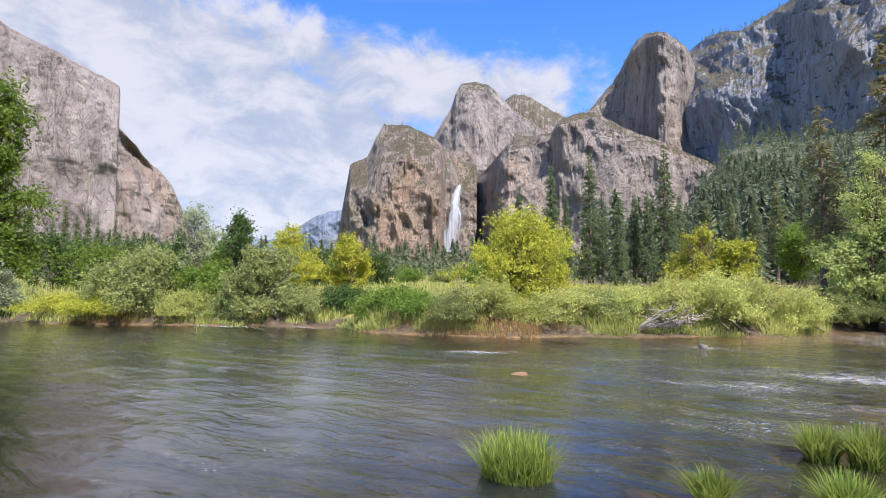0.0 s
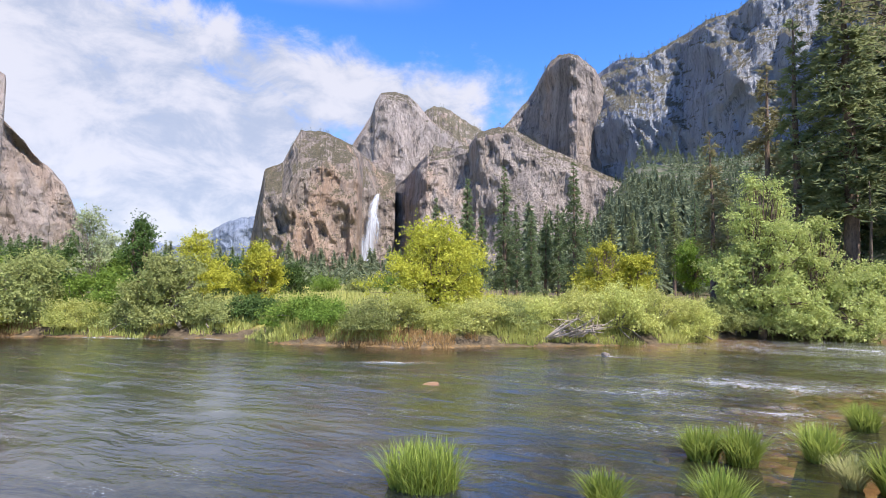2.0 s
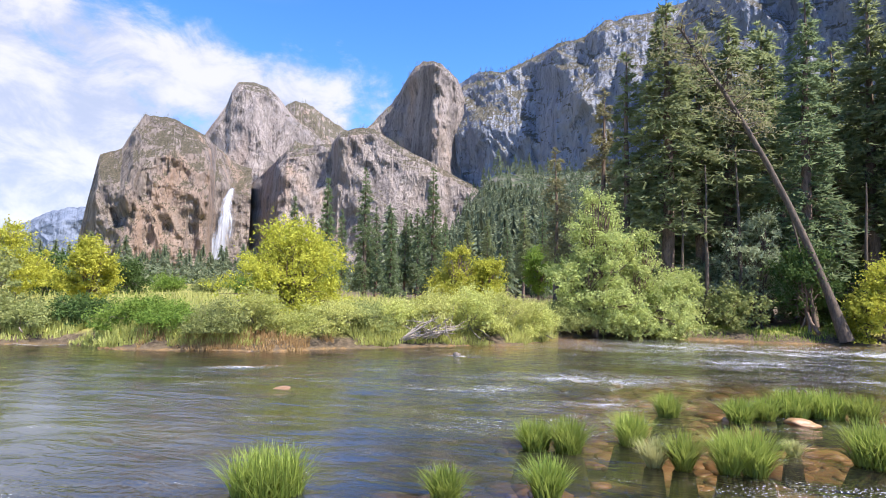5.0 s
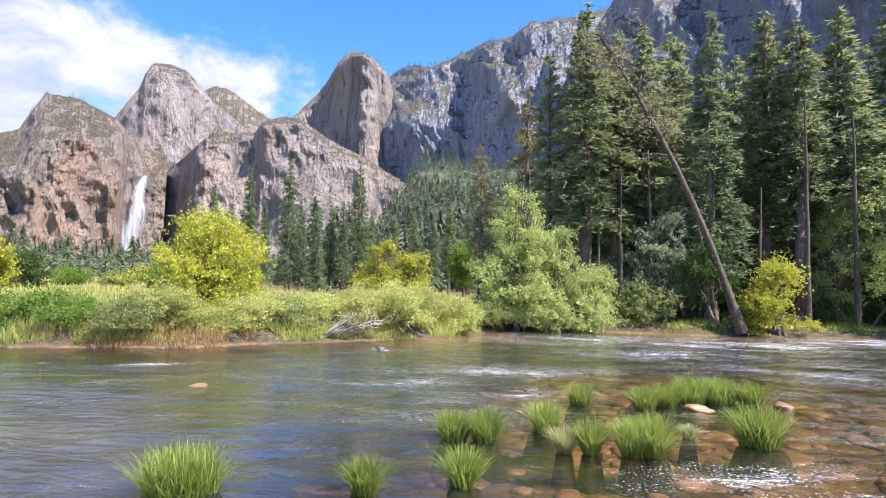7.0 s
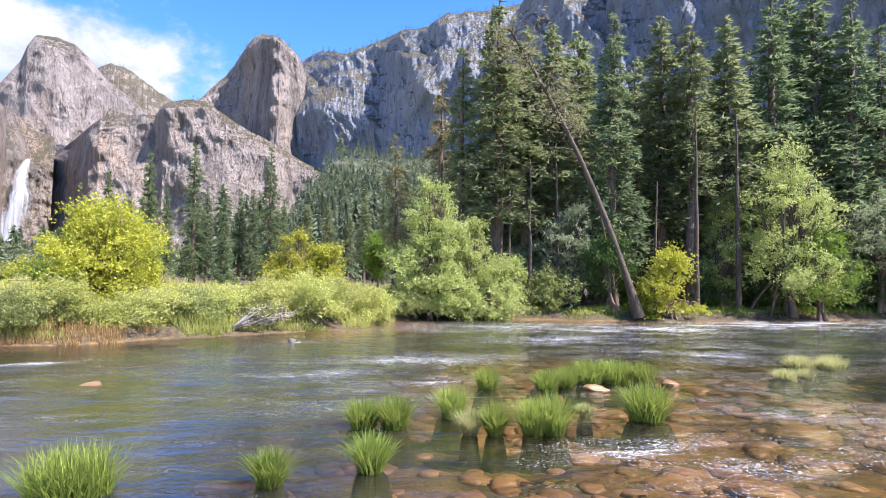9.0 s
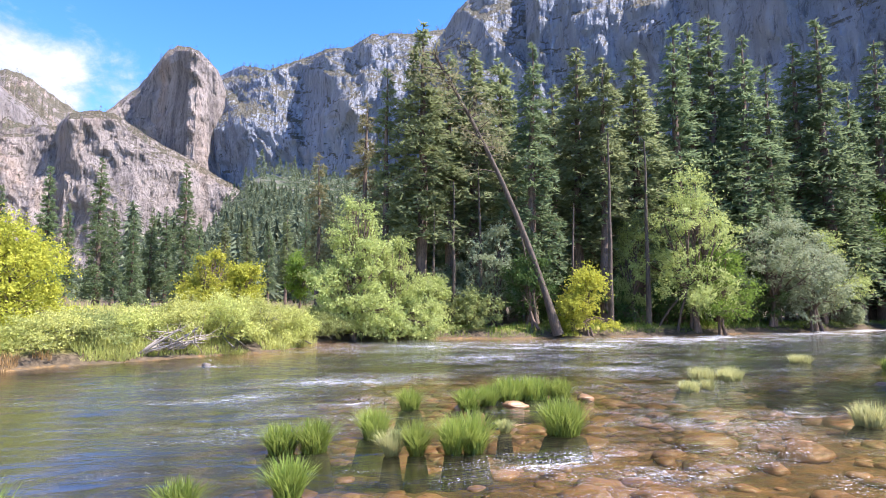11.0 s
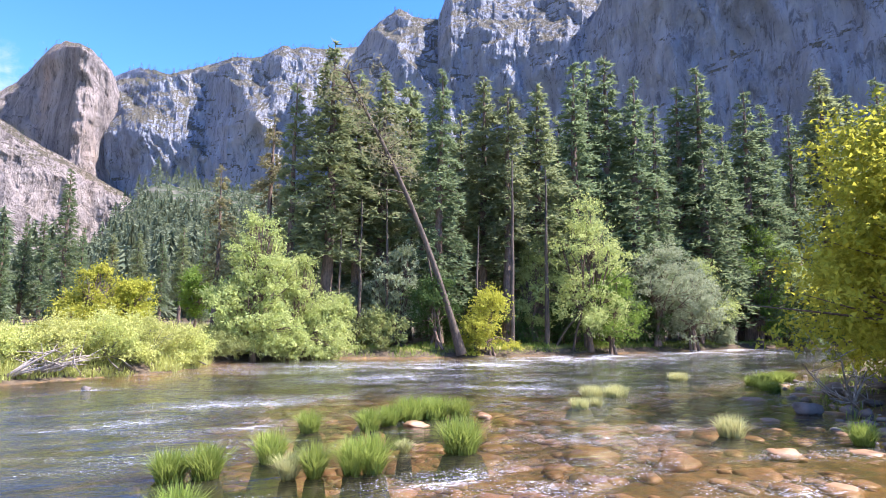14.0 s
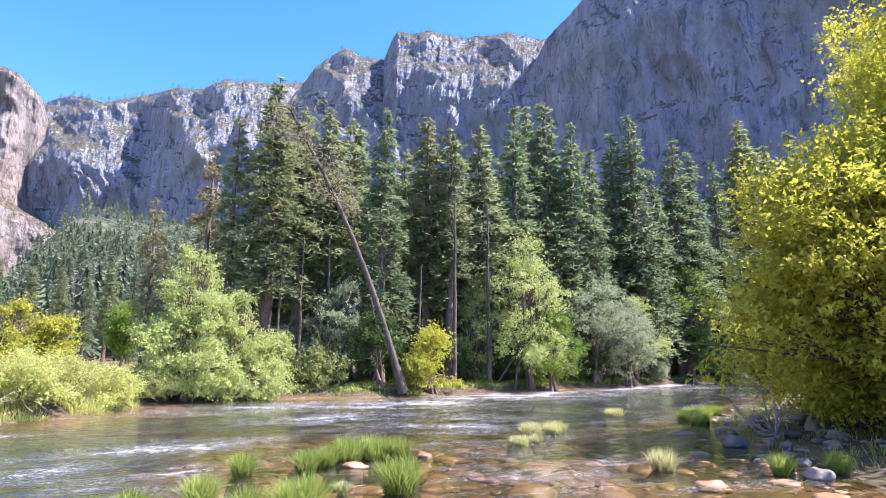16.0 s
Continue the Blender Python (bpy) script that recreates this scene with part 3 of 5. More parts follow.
cliff("cliff_south_face", "great granite face coloured blue-grey for shade and haze above the pines",
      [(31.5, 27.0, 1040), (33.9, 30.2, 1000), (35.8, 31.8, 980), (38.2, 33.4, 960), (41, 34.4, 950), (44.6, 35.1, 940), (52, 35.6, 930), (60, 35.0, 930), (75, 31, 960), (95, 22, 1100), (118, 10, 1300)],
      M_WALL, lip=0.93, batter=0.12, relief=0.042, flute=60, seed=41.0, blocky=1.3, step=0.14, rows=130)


def build_waterfall():
    rows, cols = 70, 15
    v = np.linspace(0, 1, rows)[:, None]
    u = np.linspace(-1, 1, cols)[None, :]
    az = -35.75 - 1.05 * v**0.8 - 0.15 * np.sin(v * 9)
    half = 0.30 + 1.05 * v
    a = az + u * half
    r = 1440 - 25 * np.sin(np.clip(v * 3, 0, 1.57)) + 6 * u**2 + 0 * a
    h = 2.6 + 1440 * np.tan(np.radians(9.25 - 6.6 * v)) + 0 * a
    h = h + 3 * (1 - u**2) * (1 - v)
    x, y = r * np.sin(np.radians(a)), r * np.cos(np.radians(a))
    front = np.stack([x, y, h], -1).reshape(-1, 3)
    core = (1 - np.abs(u) ** 1.6) * (1 - 0.25 * v) + 0 * a
    me = raw_mesh("waterfall", front, grid_faces(rows, cols), M_FALL, shade=True, attrs={"core": core.ravel()})
    thing("waterfall", "white waterfall blowing sideways down a dark cliff recess", "waterfall", me=me)


build_waterfall()


# ================= plants: shapes =================
def tube(path, radii, sides=7):
    """Vertices and quads of a tapered tube along a path."""
    path, out, faces = np.asarray(path, float), [], []
    for k in range(len(path)):
        d = path[min(k + 1, len(path) - 1)] - path[max(k - 1, 0)]
        d = d / (np.linalg.norm(d) + 1e-9)
        s = np.cross(d, (0.3, 0.9, 0.1) if abs(d[2]) > 0.7 else (0, 0, 1))
        s /= np.linalg.norm(s)
        t = np.cross(d, s)
        ang = np.arange(sides) * 2 * np.pi / sides
        out.append(path[k] + radii[k] * (np.cos(ang)[:, None] * s + np.sin(ang)[:, None] * t))
    for k in range(len(path) - 1):
        for j in range(sides):
            a, b = k * sides + j, k * sides + (j + 1) % sides
            faces.append((a, b, b + sides, a + sides))
    return np.concatenate(out), np.array(faces)


def tubes(list_of):
    vs, fs, n = [], [], 0
    for v, f in list_of:
        vs.append(v)
        fs.append(f + n)
        n += len(v)
    return np.concatenate(vs), np.concatenate(fs)


def sprays(rng, centres, dirs, length, width, droop=0.0):
    """One thin pointed blade at each centre along dirs."""
    n = len(centres)
    d = dirs / (np.linalg.norm(dirs, axis=1, keepdims=True) + 1e-9)
    s = np.cross(d, rng.normal(size=(n, 3)))
    s /= np.linalg.norm(s, axis=1, keepdims=True) + 1e-9
    L, W = np.asarray(length).reshape(-1, 1), np.asarray(width).reshape(-1, 1)
    tip = centres + d * L
    tip[:, 2] -= droop * L[:, 0]
    v = np.stack([centres - s * W, centres + s * W, tip], 1).reshape(-1, 3)
    return v, np.arange(3 * n).reshape(n, 3)


def conifer_meshes(seed, height, base_clear, spread, mat, whorls=46, shape=0.8, gaps=0.0, fine=1.0):
    """Trunk and crown of one conifer: whorls of drooping branches set with needle sprays."""
    rng = np.random.default_rng(seed)
    z = np.linspace(0, height, 12)
    bend = np.cumsum(rng.normal(0, 0.035, (12, 2)), axis=0) * height / 22
    path = np.column_stack([bend, z])
    rad = 0.017 * height * (1 - z / height) ** 0.8 + 0.02
    rad[0] *= 1.35
    pieces = [tube(path, rad, 8)]
    cs, ds, ls = [], [], []
    for q in np.linspace(0, 1, whorls):
        h = height * (base_clear + (0.99 - base_clear) * q)
        reach = spread * ((1 - q) ** shape * (0.75 + 0.5 * rng.random()) + 0.05)
        reach *= 0.55 + 0.45 * min(1, q * 6 + 0.35)
        n = rng.integers(4, 7) if q < 0.9 else 3
        a0 = rng.random() * 6.28
        cx, cy = np.interp(h, z, bend[:, 0]), np.interp(h, z, bend[:, 1])
        for b in range(n):
            if rng.random() < gaps:
                continue
            a = a0 + b * 6.28 / n + rng.normal(0, 0.25)
            L = reach * rng.uniform(0.42, 1.18)
            hb = h + rng.normal(0, 0.011 * height)
            rise = rng.uniform(-0.1, 0.25) + 0.5 * (q - 0.4)
            t = np.linspace(0, 1, 4)
            bx, by = cx + np.cos(a) * L * t, cy + np.sin(a) * L * t
            bz = hb + L * (rise * t - 0.42 * t * t)
            if L > 1.5:
                pieces.append(tube(np.column_stack([bx, by, bz])[[0, 2, 3]], np.array([0.035, 0.02, 0.008]) * height / 20, 3))
            k = max(4, int(14 * L * fine))
            tt = rng.uniform(0.22, 1.0, k) ** 0.8
            side = rng.normal(0, 0.20 * L + 0.06, k)
            px = np.interp(tt, t, bx) - np.sin(a) * side * tt
            py = np.interp(tt, t, by) + np.cos(a) * side * tt
            pz = np.interp(tt, t, bz) + rng.normal(0, 0.07 + 0.05 * L, k)
            for _ in range(3):
                cs.append(np.column_stack([px, py, pz]))
                ds.append(np.column_stack([np.cos(a) + rng.normal(0, 0.75, k), np.sin(a) + rng.normal(0, 0.75, k), rng.normal(0.12, 0.5, k)]))
                ls.append(rng.uniform(0.22, 0.58, k))
    cs, ds, ls = np.concatenate(cs), np.concatenate(ds), np.concatenate(ls)
    v, f = sprays(rng, cs, ds, ls, ls * 0.17, 0.12)
    tv, tf = tubes(pieces)
    return raw_mesh("trunk", tv, tf, M_BARK, shade=True), raw_mesh("crown", v, f, mat)


def far_conifer(rng, height, spread, n=90):
    """Blades of a small, distant conifer."""
    q = rng.random(n) ** 0.8
    a = rng.random(n) * 6.28
    r = spread * (1 - q) * rng.uniform(0.1, 0.65, n)
    c = np.column_stack([np.cos(a) * r, np.sin(a) * r, height * (0.1 + 0.86 * q)])
    d = np.column_stack([np.cos(a), np.sin(a), rng.normal(-0.1, 0.3, n)])
    L = spread * (1 - 0.72 * q) * rng.uniform(0.4, 0.8, n)
    d[: n // 12] = (0, 0, 1)
    c[: n // 12] = (0, 0, height * 0.7)
    L[: n // 12] = height * 0.32
    return sprays(rng, c, d, L, L * 0.2, 0.3)


def leaf_crown(rng, blobs, count, leaf, mat, hang=0.25, clump=9, narrow=0.36):
    """Leaves in small clumps, thickest at the skin of a set of rounded masses (x, y, z, rx, rz)."""
    b = np.array(blobs, float)
    w = (b[:, 3] ** 2 * b[:, 4]) ** 0.75
    # boughs: flattened sub-masses near the skin of each mass, with gaps between them
    m = len(b) * 9
    own = rng.choice(len(b), size=m, p=w / w.sum())
    bd = rng.normal(size=(m, 3))
    bd /= np.linalg.norm(bd, axis=1, keepdims=True)
    size = b[own][:, [3, 3, 4]]
    bough = b[own, :3] + bd * size * (rng.uniform(0.45, 1.12, m) ** 0.7)[:, None]
    grow = rng.uniform(0.28, 0.56, m)
    pick = rng.choice(m, size=count // clump, p=grow**1.6 / (grow**1.6).sum())
    d = rng.normal(size=(len(pick), 3))
    d /= np.linalg.norm(d, axis=1, keepdims=True)
    rad = rng.random(len(pick)) ** 0.5
    c = bough[pick] + d * (rad * grow[pick])[:, None] * b[own[pick]][:, [3, 3, 4]] * (1.15, 1.15, 0.72)
    d = d * 0.6 + bd[pick] * 0.6
    twig = d * 0.7 + rng.normal(size=d.shape) * 0.55 + (0, 0, 0.28)
    reach = rng.uniform(1.2, 4.5, len(pick)) * leaf
    out = np.repeat(twig, clump, axis=0)
    run = rng.uniform(-0.2, 1.0, len(pick) * clump) * np.repeat(reach, clump)
    cc = np.repeat(c, clump, axis=0) + out * run[:, None] + rng.normal(size=(len(pick) * clump, 3)) * (leaf * 0.62)
    n = len(cc)
    dirs = out * 0.6 + rng.normal(size=(n, 3)) * 0.8
    dirs[:, 2] -= hang
    L = leaf * rng.uniform(0.7, 1.5, n)
    v, f = sprays(rng, cc, dirs, L, L * narrow, 0.1)
    v = v.reshape(n, 3, 3)
    v = v[v[:, :, 2].min(1) > 0.02].reshape(-1, 3)
    return raw_mesh("crown", v, np.arange(len(v)).reshape(-1, 3), mat)


def limb_mesh(rng, blobs, stems, radius, mat, lean=(0, 0)):
    """Trunk that forks into limbs which reach the crown's masses."""
    out = []
    for s in range(stems):
        base = np.array([rng.normal(0, 0.12 * stems), rng.normal(0, 0.12 * stems), -0.1])
        mine = [q for k, q in enumerate(blobs) if k % stems == s] or blobs[:1]
        hub_z = 0.42 * np.mean([q[2] for q in mine])
        hub = np.array([np.mean([q[0] for q in mine]) * 0.4 + lean[0], np.mean([q[1] for q in mine]) * 0.4 + lean[1], hub_z])
        mid = (base + hub) / 2 + rng.normal(0, 0.06, 3)
        out.append(tube([base, mid, hub], [radius * 1.25, radius, radius * 0.8], 7))
        for q in mine:
            tip = np.array([q[0], q[1], q[2] + 0.45 * q[4]])
            m1 = hub + (tip - hub) * 0.5 + rng.normal(0, 0.1 + 0.05 * q[3], 3)
            out.append(tube([hub, m1, tip], [radius * 0.7, radius * 0.4, radius * 0.1], 5))
            for _ in range(4):
                e = np.array(q[:3]) + rng.normal(size=3) * (0.6 * q[3], 0.6 * q[3], 0.6 * q[4])
                out.append(tube([m1, (m1 + e) / 2 + rng.normal(0, 0.08, 3), e], [radius * 0.3, radius * 0.18, radius * 0.05], 4))
    v, f = tubes(out)
    return raw_mesh("trunk", v, f, mat, shade=True)


def random_blobs(rng, width, height, low, n, taper=False):
    """Masses that fill a crown of the given width and height."""
    out = []
    for k in range(n):
        q = (k + 0.5) / n
        env = math.sin(math.pi * min(1, 0.22 + 0.78 * q)) ** 0.6
        if taper:
            q = 0.97 * q**1.5
            env = 1.05 * (1 - q) ** 0.75 + 0.08
        a = rng.random() * 6.28
        r = width * 0.5 * env * rng.uniform(0.2, 0.85)
        rx = width * rng.uniform(0.10, 0.22) * (0.55 + 0.45 * env if taper else 1.0)
        out.append((math.cos(a) * r, math.sin(a) * r, low + (height - low) * (0.1 + 0.82 * q), rx, min(rx * rng.uniform(0.6, 0.95), (height - low) * 0.3)))
    return out


def leafy(name, label, category, az, r, height, width, mat, leaves, leaf=0.16, low=0.0, seed=1, stems=3, bark=None, group="", n=11, blobs=None, radius=None, narrow=0.36, hang=0.25, taper=False):
    rng = np.random.default_rng(seed)
    x, y, _ = polar(az, r)
    z = float(ground_height(np.array([x]), np.array([y]))[0])
    blobs = blobs or random_blobs(rng, width, height - z, low, int(n * 1.7), taper)
    ob = thing(name, label, category, group, at=(x, y, z - 0.05))
    part("trunk", limb_mesh(rng, blobs, stems, radius or 0.014 * height + 0.02, bark or M_BARK_PALE), ob)
    part("crown", leaf_crown(rng, blobs, int(leaves * 1.7), leaf * 0.78, mat, hang, narrow=narrow), ob)
    return ob


# ================= conifers =================
KINDS = {}
for key, args in {
    "pine_a": (101, 26, 0.30, 2.5, M_PINE, 54, 0.55, 0.12, 1.0), "pine_b": (102, 26, 0.40, 2.2, M_PINE, 48, 0.45, 0.2, 1.0),
    "fir_a": (103, 26, 0.08, 2.9, M_FIR, 60, 0.78, 0.08, 0.85), "fir_b": (104, 26, 0.2, 2.6, M_FIR, 58, 0.7, 0.12, 0.85),
    "thin_a": (105, 22, 0.30, 1.9, M_OLIVE, 34, 0.4, 0.32, 1.0), "thin_b": (106, 22, 0.22, 1.7, M_PINE, 36, 0.45, 0.30, 1.0),
    "cedar": (107, 20, 0.03, 2.9, M_FIR, 48, 1.0, 0.05, 1.0)}.items():
    KINDS[key] = (conifer_meshes(*args), args[1])

LABELS = {"pine_a": "tall green ponderosa pine in the dense riverside stand", "pine_b": "tall pine with bare lower trunk in the riverside stand",
          "fir_a": "dark green fir with full drooping branches", "fir_b": "dark green narrow fir in the riverside stand",
          "thin_a": "sparse olive-brown pine with thin needles", "thin_b": "thin tall pine with broken gappy crown", "cedar": "dark conical conifer behind the meadow"}


def conifer(kind, az, r, top_el, turn=0.0, group="riverside conifers", fat=1.0):
    (trunk, crown), h0 = KINDS[kind]
    if 4 < az < 56:
        fs = np.array(FAR_SHORE, float)
        r = max(r, float(np.interp(az, fs[:, 0], fs[:, 1])) + 3.5)
    x, y, _ = polar(az, r)
    z = float(ground_height(np.array([x]), np.array([y]))[0]) - 0.1
    h = 2.6 + r * math.tan(radians(top_el)) - z
    ob = thing("conifer_tree", LABELS[kind], "tree", group, at=(x, y, z))
    s = h / h0
    ob.scale = (s * fat, s * fat, s)
    ob.rotation_euler = (0, 0, turn)
    part("trunk", trunk, ob)
    part("crown", crown, ob)
    return ob


RIVERSIDE = [  # kind, heading, distance, height of the top in degrees
    ("thin_a", -4.5, 50, 14.4), ("thin_a", 0.1, 50, 19.6), ("thin_b", 2.3, 46, 22.6), ("pine_a", 5.8, 45, 26.5), ("pine_b", 8.6, 47, 24.0), ("pine_a", 11.1, 48, 24.1),
    ("pine_b", 13.5, 53, 23.2), ("fir_b", 16.7, 46, 24.6), ("pine_b", 19.2, 56, 20.5), ("pine_a", 21.3, 51, 23.9), ("pine_b", 23.6, 49, 22.6), ("pine_a", 26.9, 52, 22.8),
    ("fir_a", 30.2, 55, 24.8), ("fir_b", 32.0, 58, 24.7), ("fir_a", 33.8, 59, 25.1), ("fir_b", 36.0, 59, 22.9), ("fir_a", 37.8, 61, 20.3), ("fir_b", 40.2, 68, 21.4),
    ("fir_a", 42.1, 67, 23.0), ("fir_b", 43.8, 66, 17.6), ("fir_a", 45.6, 71, 20.5), ("fir_b", 46.9, 71, 18.9), ("fir_a", 49.1, 76, 17.8), ("pine_a", 51.5, 70, 20.9),
    ("fir_b", 53.5, 80, 18.5), ("fir_a", 55.5, 76, 19.5), ("fir_b", 57.8, 80, 19.0), ("fir_a", 60, 76, 20), ("fir_b", 63, 70, 20), ("fir_a", 67, 66, 21), ("pine_a", 72, 60, 22), ("fir_b", 78, 56, 22),
    # second rank, in the gaps
    ("fir_a", 7.2, 58, 19.5), ("fir_b", 10.0, 60, 20.0), ("fir_a", 12.4, 64, 17.5), ("fir_b", 15.2, 60, 18.5), ("fir_a", 18.0, 62, 18.2), ("fir_a", 20.4, 68, 16.5), ("fir_b", 22.6, 62, 17.5),
    ("fir_a", 25.3, 64, 18.5), ("fir_b", 28.6, 64, 19.5), ("fir_a", 31.0, 70, 18.5), ("fir_b", 34.9, 70, 19.0), ("fir_a", 39.0, 76, 16.5), ("fir_b", 41.2, 78, 16.8), ("fir_a", 44.6, 80, 15.5),
    ("fir_a", 4.4, 62, 14.0), ("cedar", 6.4, 52, 11.0), ("cedar", 9.4, 51, 12.0), ("cedar", 17.6, 52, 12.5), ("cedar", 24.6, 56, 11.5), ("cedar", 29.4, 60, 12.0), ("cedar", 35.4, 66, 11.0), ("cedar", 47.8, 78, 11.5)]
for k, (kind, az, r, el) in enumerate(RIVERSIDE):
    conifer(kind, az, r, el, k * 1.7, fat=(1.25, 1.12, 1.38)[k % 3] if kind[:4] != "thin" else 1.0)

MEADOW_EDGE = [
    ("cedar", -30.0, 95, 9.0), ("cedar", -26.9, 86, 10.9), ("fir_b", -25.4, 92, 8.0), ("fir_a", -23.2, 95, 12.2), ("fir_b", -22.0, 100, 8.4), ("cedar", -20.6, 92, 7.8), ("fir_b", -19.2, 98, 8.2),
    ("fir_b", -17.9, 96, 8.4), ("fir_a", -16.4, 83, 12.5), ("cedar", -15.2, 100, 7.5), ("pine_b", -13.0, 110, 7.2), ("pine_a", -11.0, 115, 7.6), ("fir_b", -9.0, 112, 7.2), ("pine_a", -7.4, 104, 8.4),
    ("fir_a", -5.6, 100, 8.6), ("pine_b", -3.0, 90, 9.5), ("fir_a", -1.4, 86, 10.2), ("fir_b", 1.2, 80, 11.2), ("fir_a", 3.4, 84, 11.0),
    ("cedar", -71.6, 140, 4.9), ("cedar", -70.7, 150, 5.8), ("cedar", -69.9, 140, 5.0), ("cedar", -69.1, 150, 5.3), ("cedar", -68.4, 145, 4.6), ("cedar", -67.1, 150, 4.8), ("cedar", -66.1, 160, 3.6),
    ("fir_a", -73.2, 120, 6.2), ("fir_a", -77.0, 110, 8.0), ("fir_b", -80.5, 120, 8.0)]
for k, (kind, az, r, el) in enumerate(MEADOW_EDGE):
    conifer(kind, az, r, el, k * 2.3, "meadow-edge conifers", fat=1.05)


def build_leaning_pine():
    rng = np.random.default_rng(55)
    base = np.array((13.9, 39.8, 0.2))
    top = np.array((5.0, 41.4, 21.2))
    t = np.linspace(0, 1, 9)
    path = base + (top - base) * t[:, None] + np.column_stack([0.6 * np.sin(np.pi * t**0.9), 0 * t, 0.6 * np.sin(np.pi * t)])
    ob = thing("leaning_pine", "pine leaning far over, with a bare trunk and thin brown crown", "tree", at=base)
    v, f = tube(path - base, np.interp(t, [0, 0.08, 1], [0.42, 0.25, 0.09]), 9)
    limbs = [(v, f)]
    cs, ds = [], []
    for k in range(58):
        q = rng.uniform(0.52, 1.0)
        c = np.array([np.interp(q, t, path[:, i]) for i in range(3)]) - base
        a = rng.random() * 6.28
        L = rng.uniform(0.8, 2.4)
        e = c + np.array([math.cos(a) * L, math.sin(a) * L, rng.uniform(-0.3, 0.8)])
        limbs.append(tube([c, (c + e) / 2 + (0, 0, 0.12), e], [0.05, 0.03, 0.01], 4))
        m = 22
        cs.append(e + rng.normal(0, 0.34, (m, 3)))
        ds.append(rng.normal(0, 1, (m, 3)))
    lv, lf = tubes(limbs)
    part("trunk", raw_mesh("trunk", lv, lf, M_BARK_DARK, shade=True), ob)
    cs, ds = np.concatenate(cs), np.concatenate(ds)
    sv, sf = sprays(rng, cs, ds, rng.uniform(0.25, 0.5, len(cs)), np.full(len(cs), 0.05))
    part("crown", raw_mesh("crown", sv, sf, M_OLIVE), ob)


build_leaning_pine()


def build_far_forest():
    """The woods on the talus and along the far edge of the valley, and the tiny trees on the rims."""
    rng = np.random.default_rng(21)
    vs, n = [], 0
    spots = []
    for _ in range(4200):
        az, r = rng.uniform(-21, 62), (170 * (1080 / 170) ** rng.random() if rng.random() < 0.45 else rng.uniform(300, 1150))
        clear = noise.noise((az * 0.35, r * 0.012, 2.0)) * 0.6 + noise.noise((az * 1.3, r * 0.03, 5.0)) * 0.4
        if r > np.interp(az, (-20, -15.5, -11.5, -8.5), (330, 620, 1000, 1150)):
            continue
        if r > 420 and clear < -0.16 + 0.42 * smooth(650, 1150, r) or az > 5 and r < 180:
            continue
        spots.append((az, r, rng.uniform(12, 22) + 20 * rng.random() ** 2.2))
    for _ in range(420):
        az = rng.uniform(-13, 9)
        spots.append((az, rng.uniform(400 + 14 * az, np.interp(az, (-13, -7), (700, 1010)) + 90 * noise.noise((az * 0.8, 1.0, 1.0))), rng.uniform(14, 36)))
    for _ in range(520):
        az, r = rng.uniform(-85, -14), rng.uniform(170, 420)
        spots.append((az, r, rng.uniform(9, 16) * (1 + (r - 170) / 700)))
    pts = np.array([polar(a, r)[:2] for a, r, _ in spots])
    zs = ground_height(pts[:, 0], pts[:, 1])
    for (a, r, h), (x, y), z in zip(spots, pts, zs):
        v, _ = far_conifer(rng, h, h * rng.uniform(0.17, 0.30), 260 if r < 300 else 150 if r < 500 else 84)
        vs.append(v + (x, y, z - 0.3))
    v = np.concatenate(vs)
    for name, a0, a1, count in (("cliff_fall_left", -45, -35.5, 160), ("cliff_dome_behind", -31, -25, 40), ("cliff_south_wall", -13, 9, 420), ("cliff_south_pinnacles", 8, 36, 420), ("cliff_spire", -22, -14.5, 40), ("cliff_south_face", 34, 46, 50), ("cliff_fall_right", -31, -20, 50)):
        az, face, high, v_face, lip = RIMS[name]
        for _ in range(count):
            i = int(np.clip(np.searchsorted(az, rng.uniform(a0, a1)), 0, len(az) - 1))
            q = 1.0 if rng.random() < 0.3 else lip + (1 - lip) * rng.random() ** 0.7
            j = int(np.argmin(np.abs(v_face - q)))
            r = float(face[j, i])
            h = (5 + 11 * rng.random() ** 1.5) * r / 1350 * (0.7 if a1 < -20 else 1.0)
            w, _ = far_conifer(rng, h, h * rng.uniform(0.2, 0.34), 44)
            vs.append(w + polar(float(az[i]), r, float(high[j, i]) - 1.5))
    v = np.concatenate(vs)
    thing("forest", "dark green conifer woods on the valley floor and talus", "forest", kind="stuff", me=raw_mesh("forest", v, np.arange(len(v)).reshape(-1, 3), M_FARWOOD))


build_far_forest()


# ================= broadleaf trees and shrubs along the banks =================
leafy("broadleaf_tree", "tall dark green leafy tree on the far bank", "tree", -76.4, 50, 17.0, 8.4, M_GREEN, 34000, 0.24, 0.6, 3, 2, M_BARK, n=28)
leafy("willow_bush", "grey-green rounded willow at the water's edge", "bush", -64.6, 37.6, 4.3, 5.4, M_WILLOW, 12000, 0.15, 0.0, 4, 5, group="riverside willows")
leafy("willow_bush", "dense grey-green willow overhanging the water", "bush", -54.2, 34.4, 4.1, 4.9, M_WILLOW, 12000, 0.15, 0.0, 5, 5, group="riverside willows")
leafy("willow_bush", "pale grey willow shrub on the far bank", "bush", -74.8, 43, 3.0, 2.6, M_SAGE, 5000, 0.15, 0.0, 6, 4, group="riverside willows")
leafy("willow_bush", "low green willow shrub beside the meadow", "bush", -60.0, 38, 3.0, 4.2, M_GREEN, 6000, 0.15, 0.0, 61, 4, group="riverside willows")
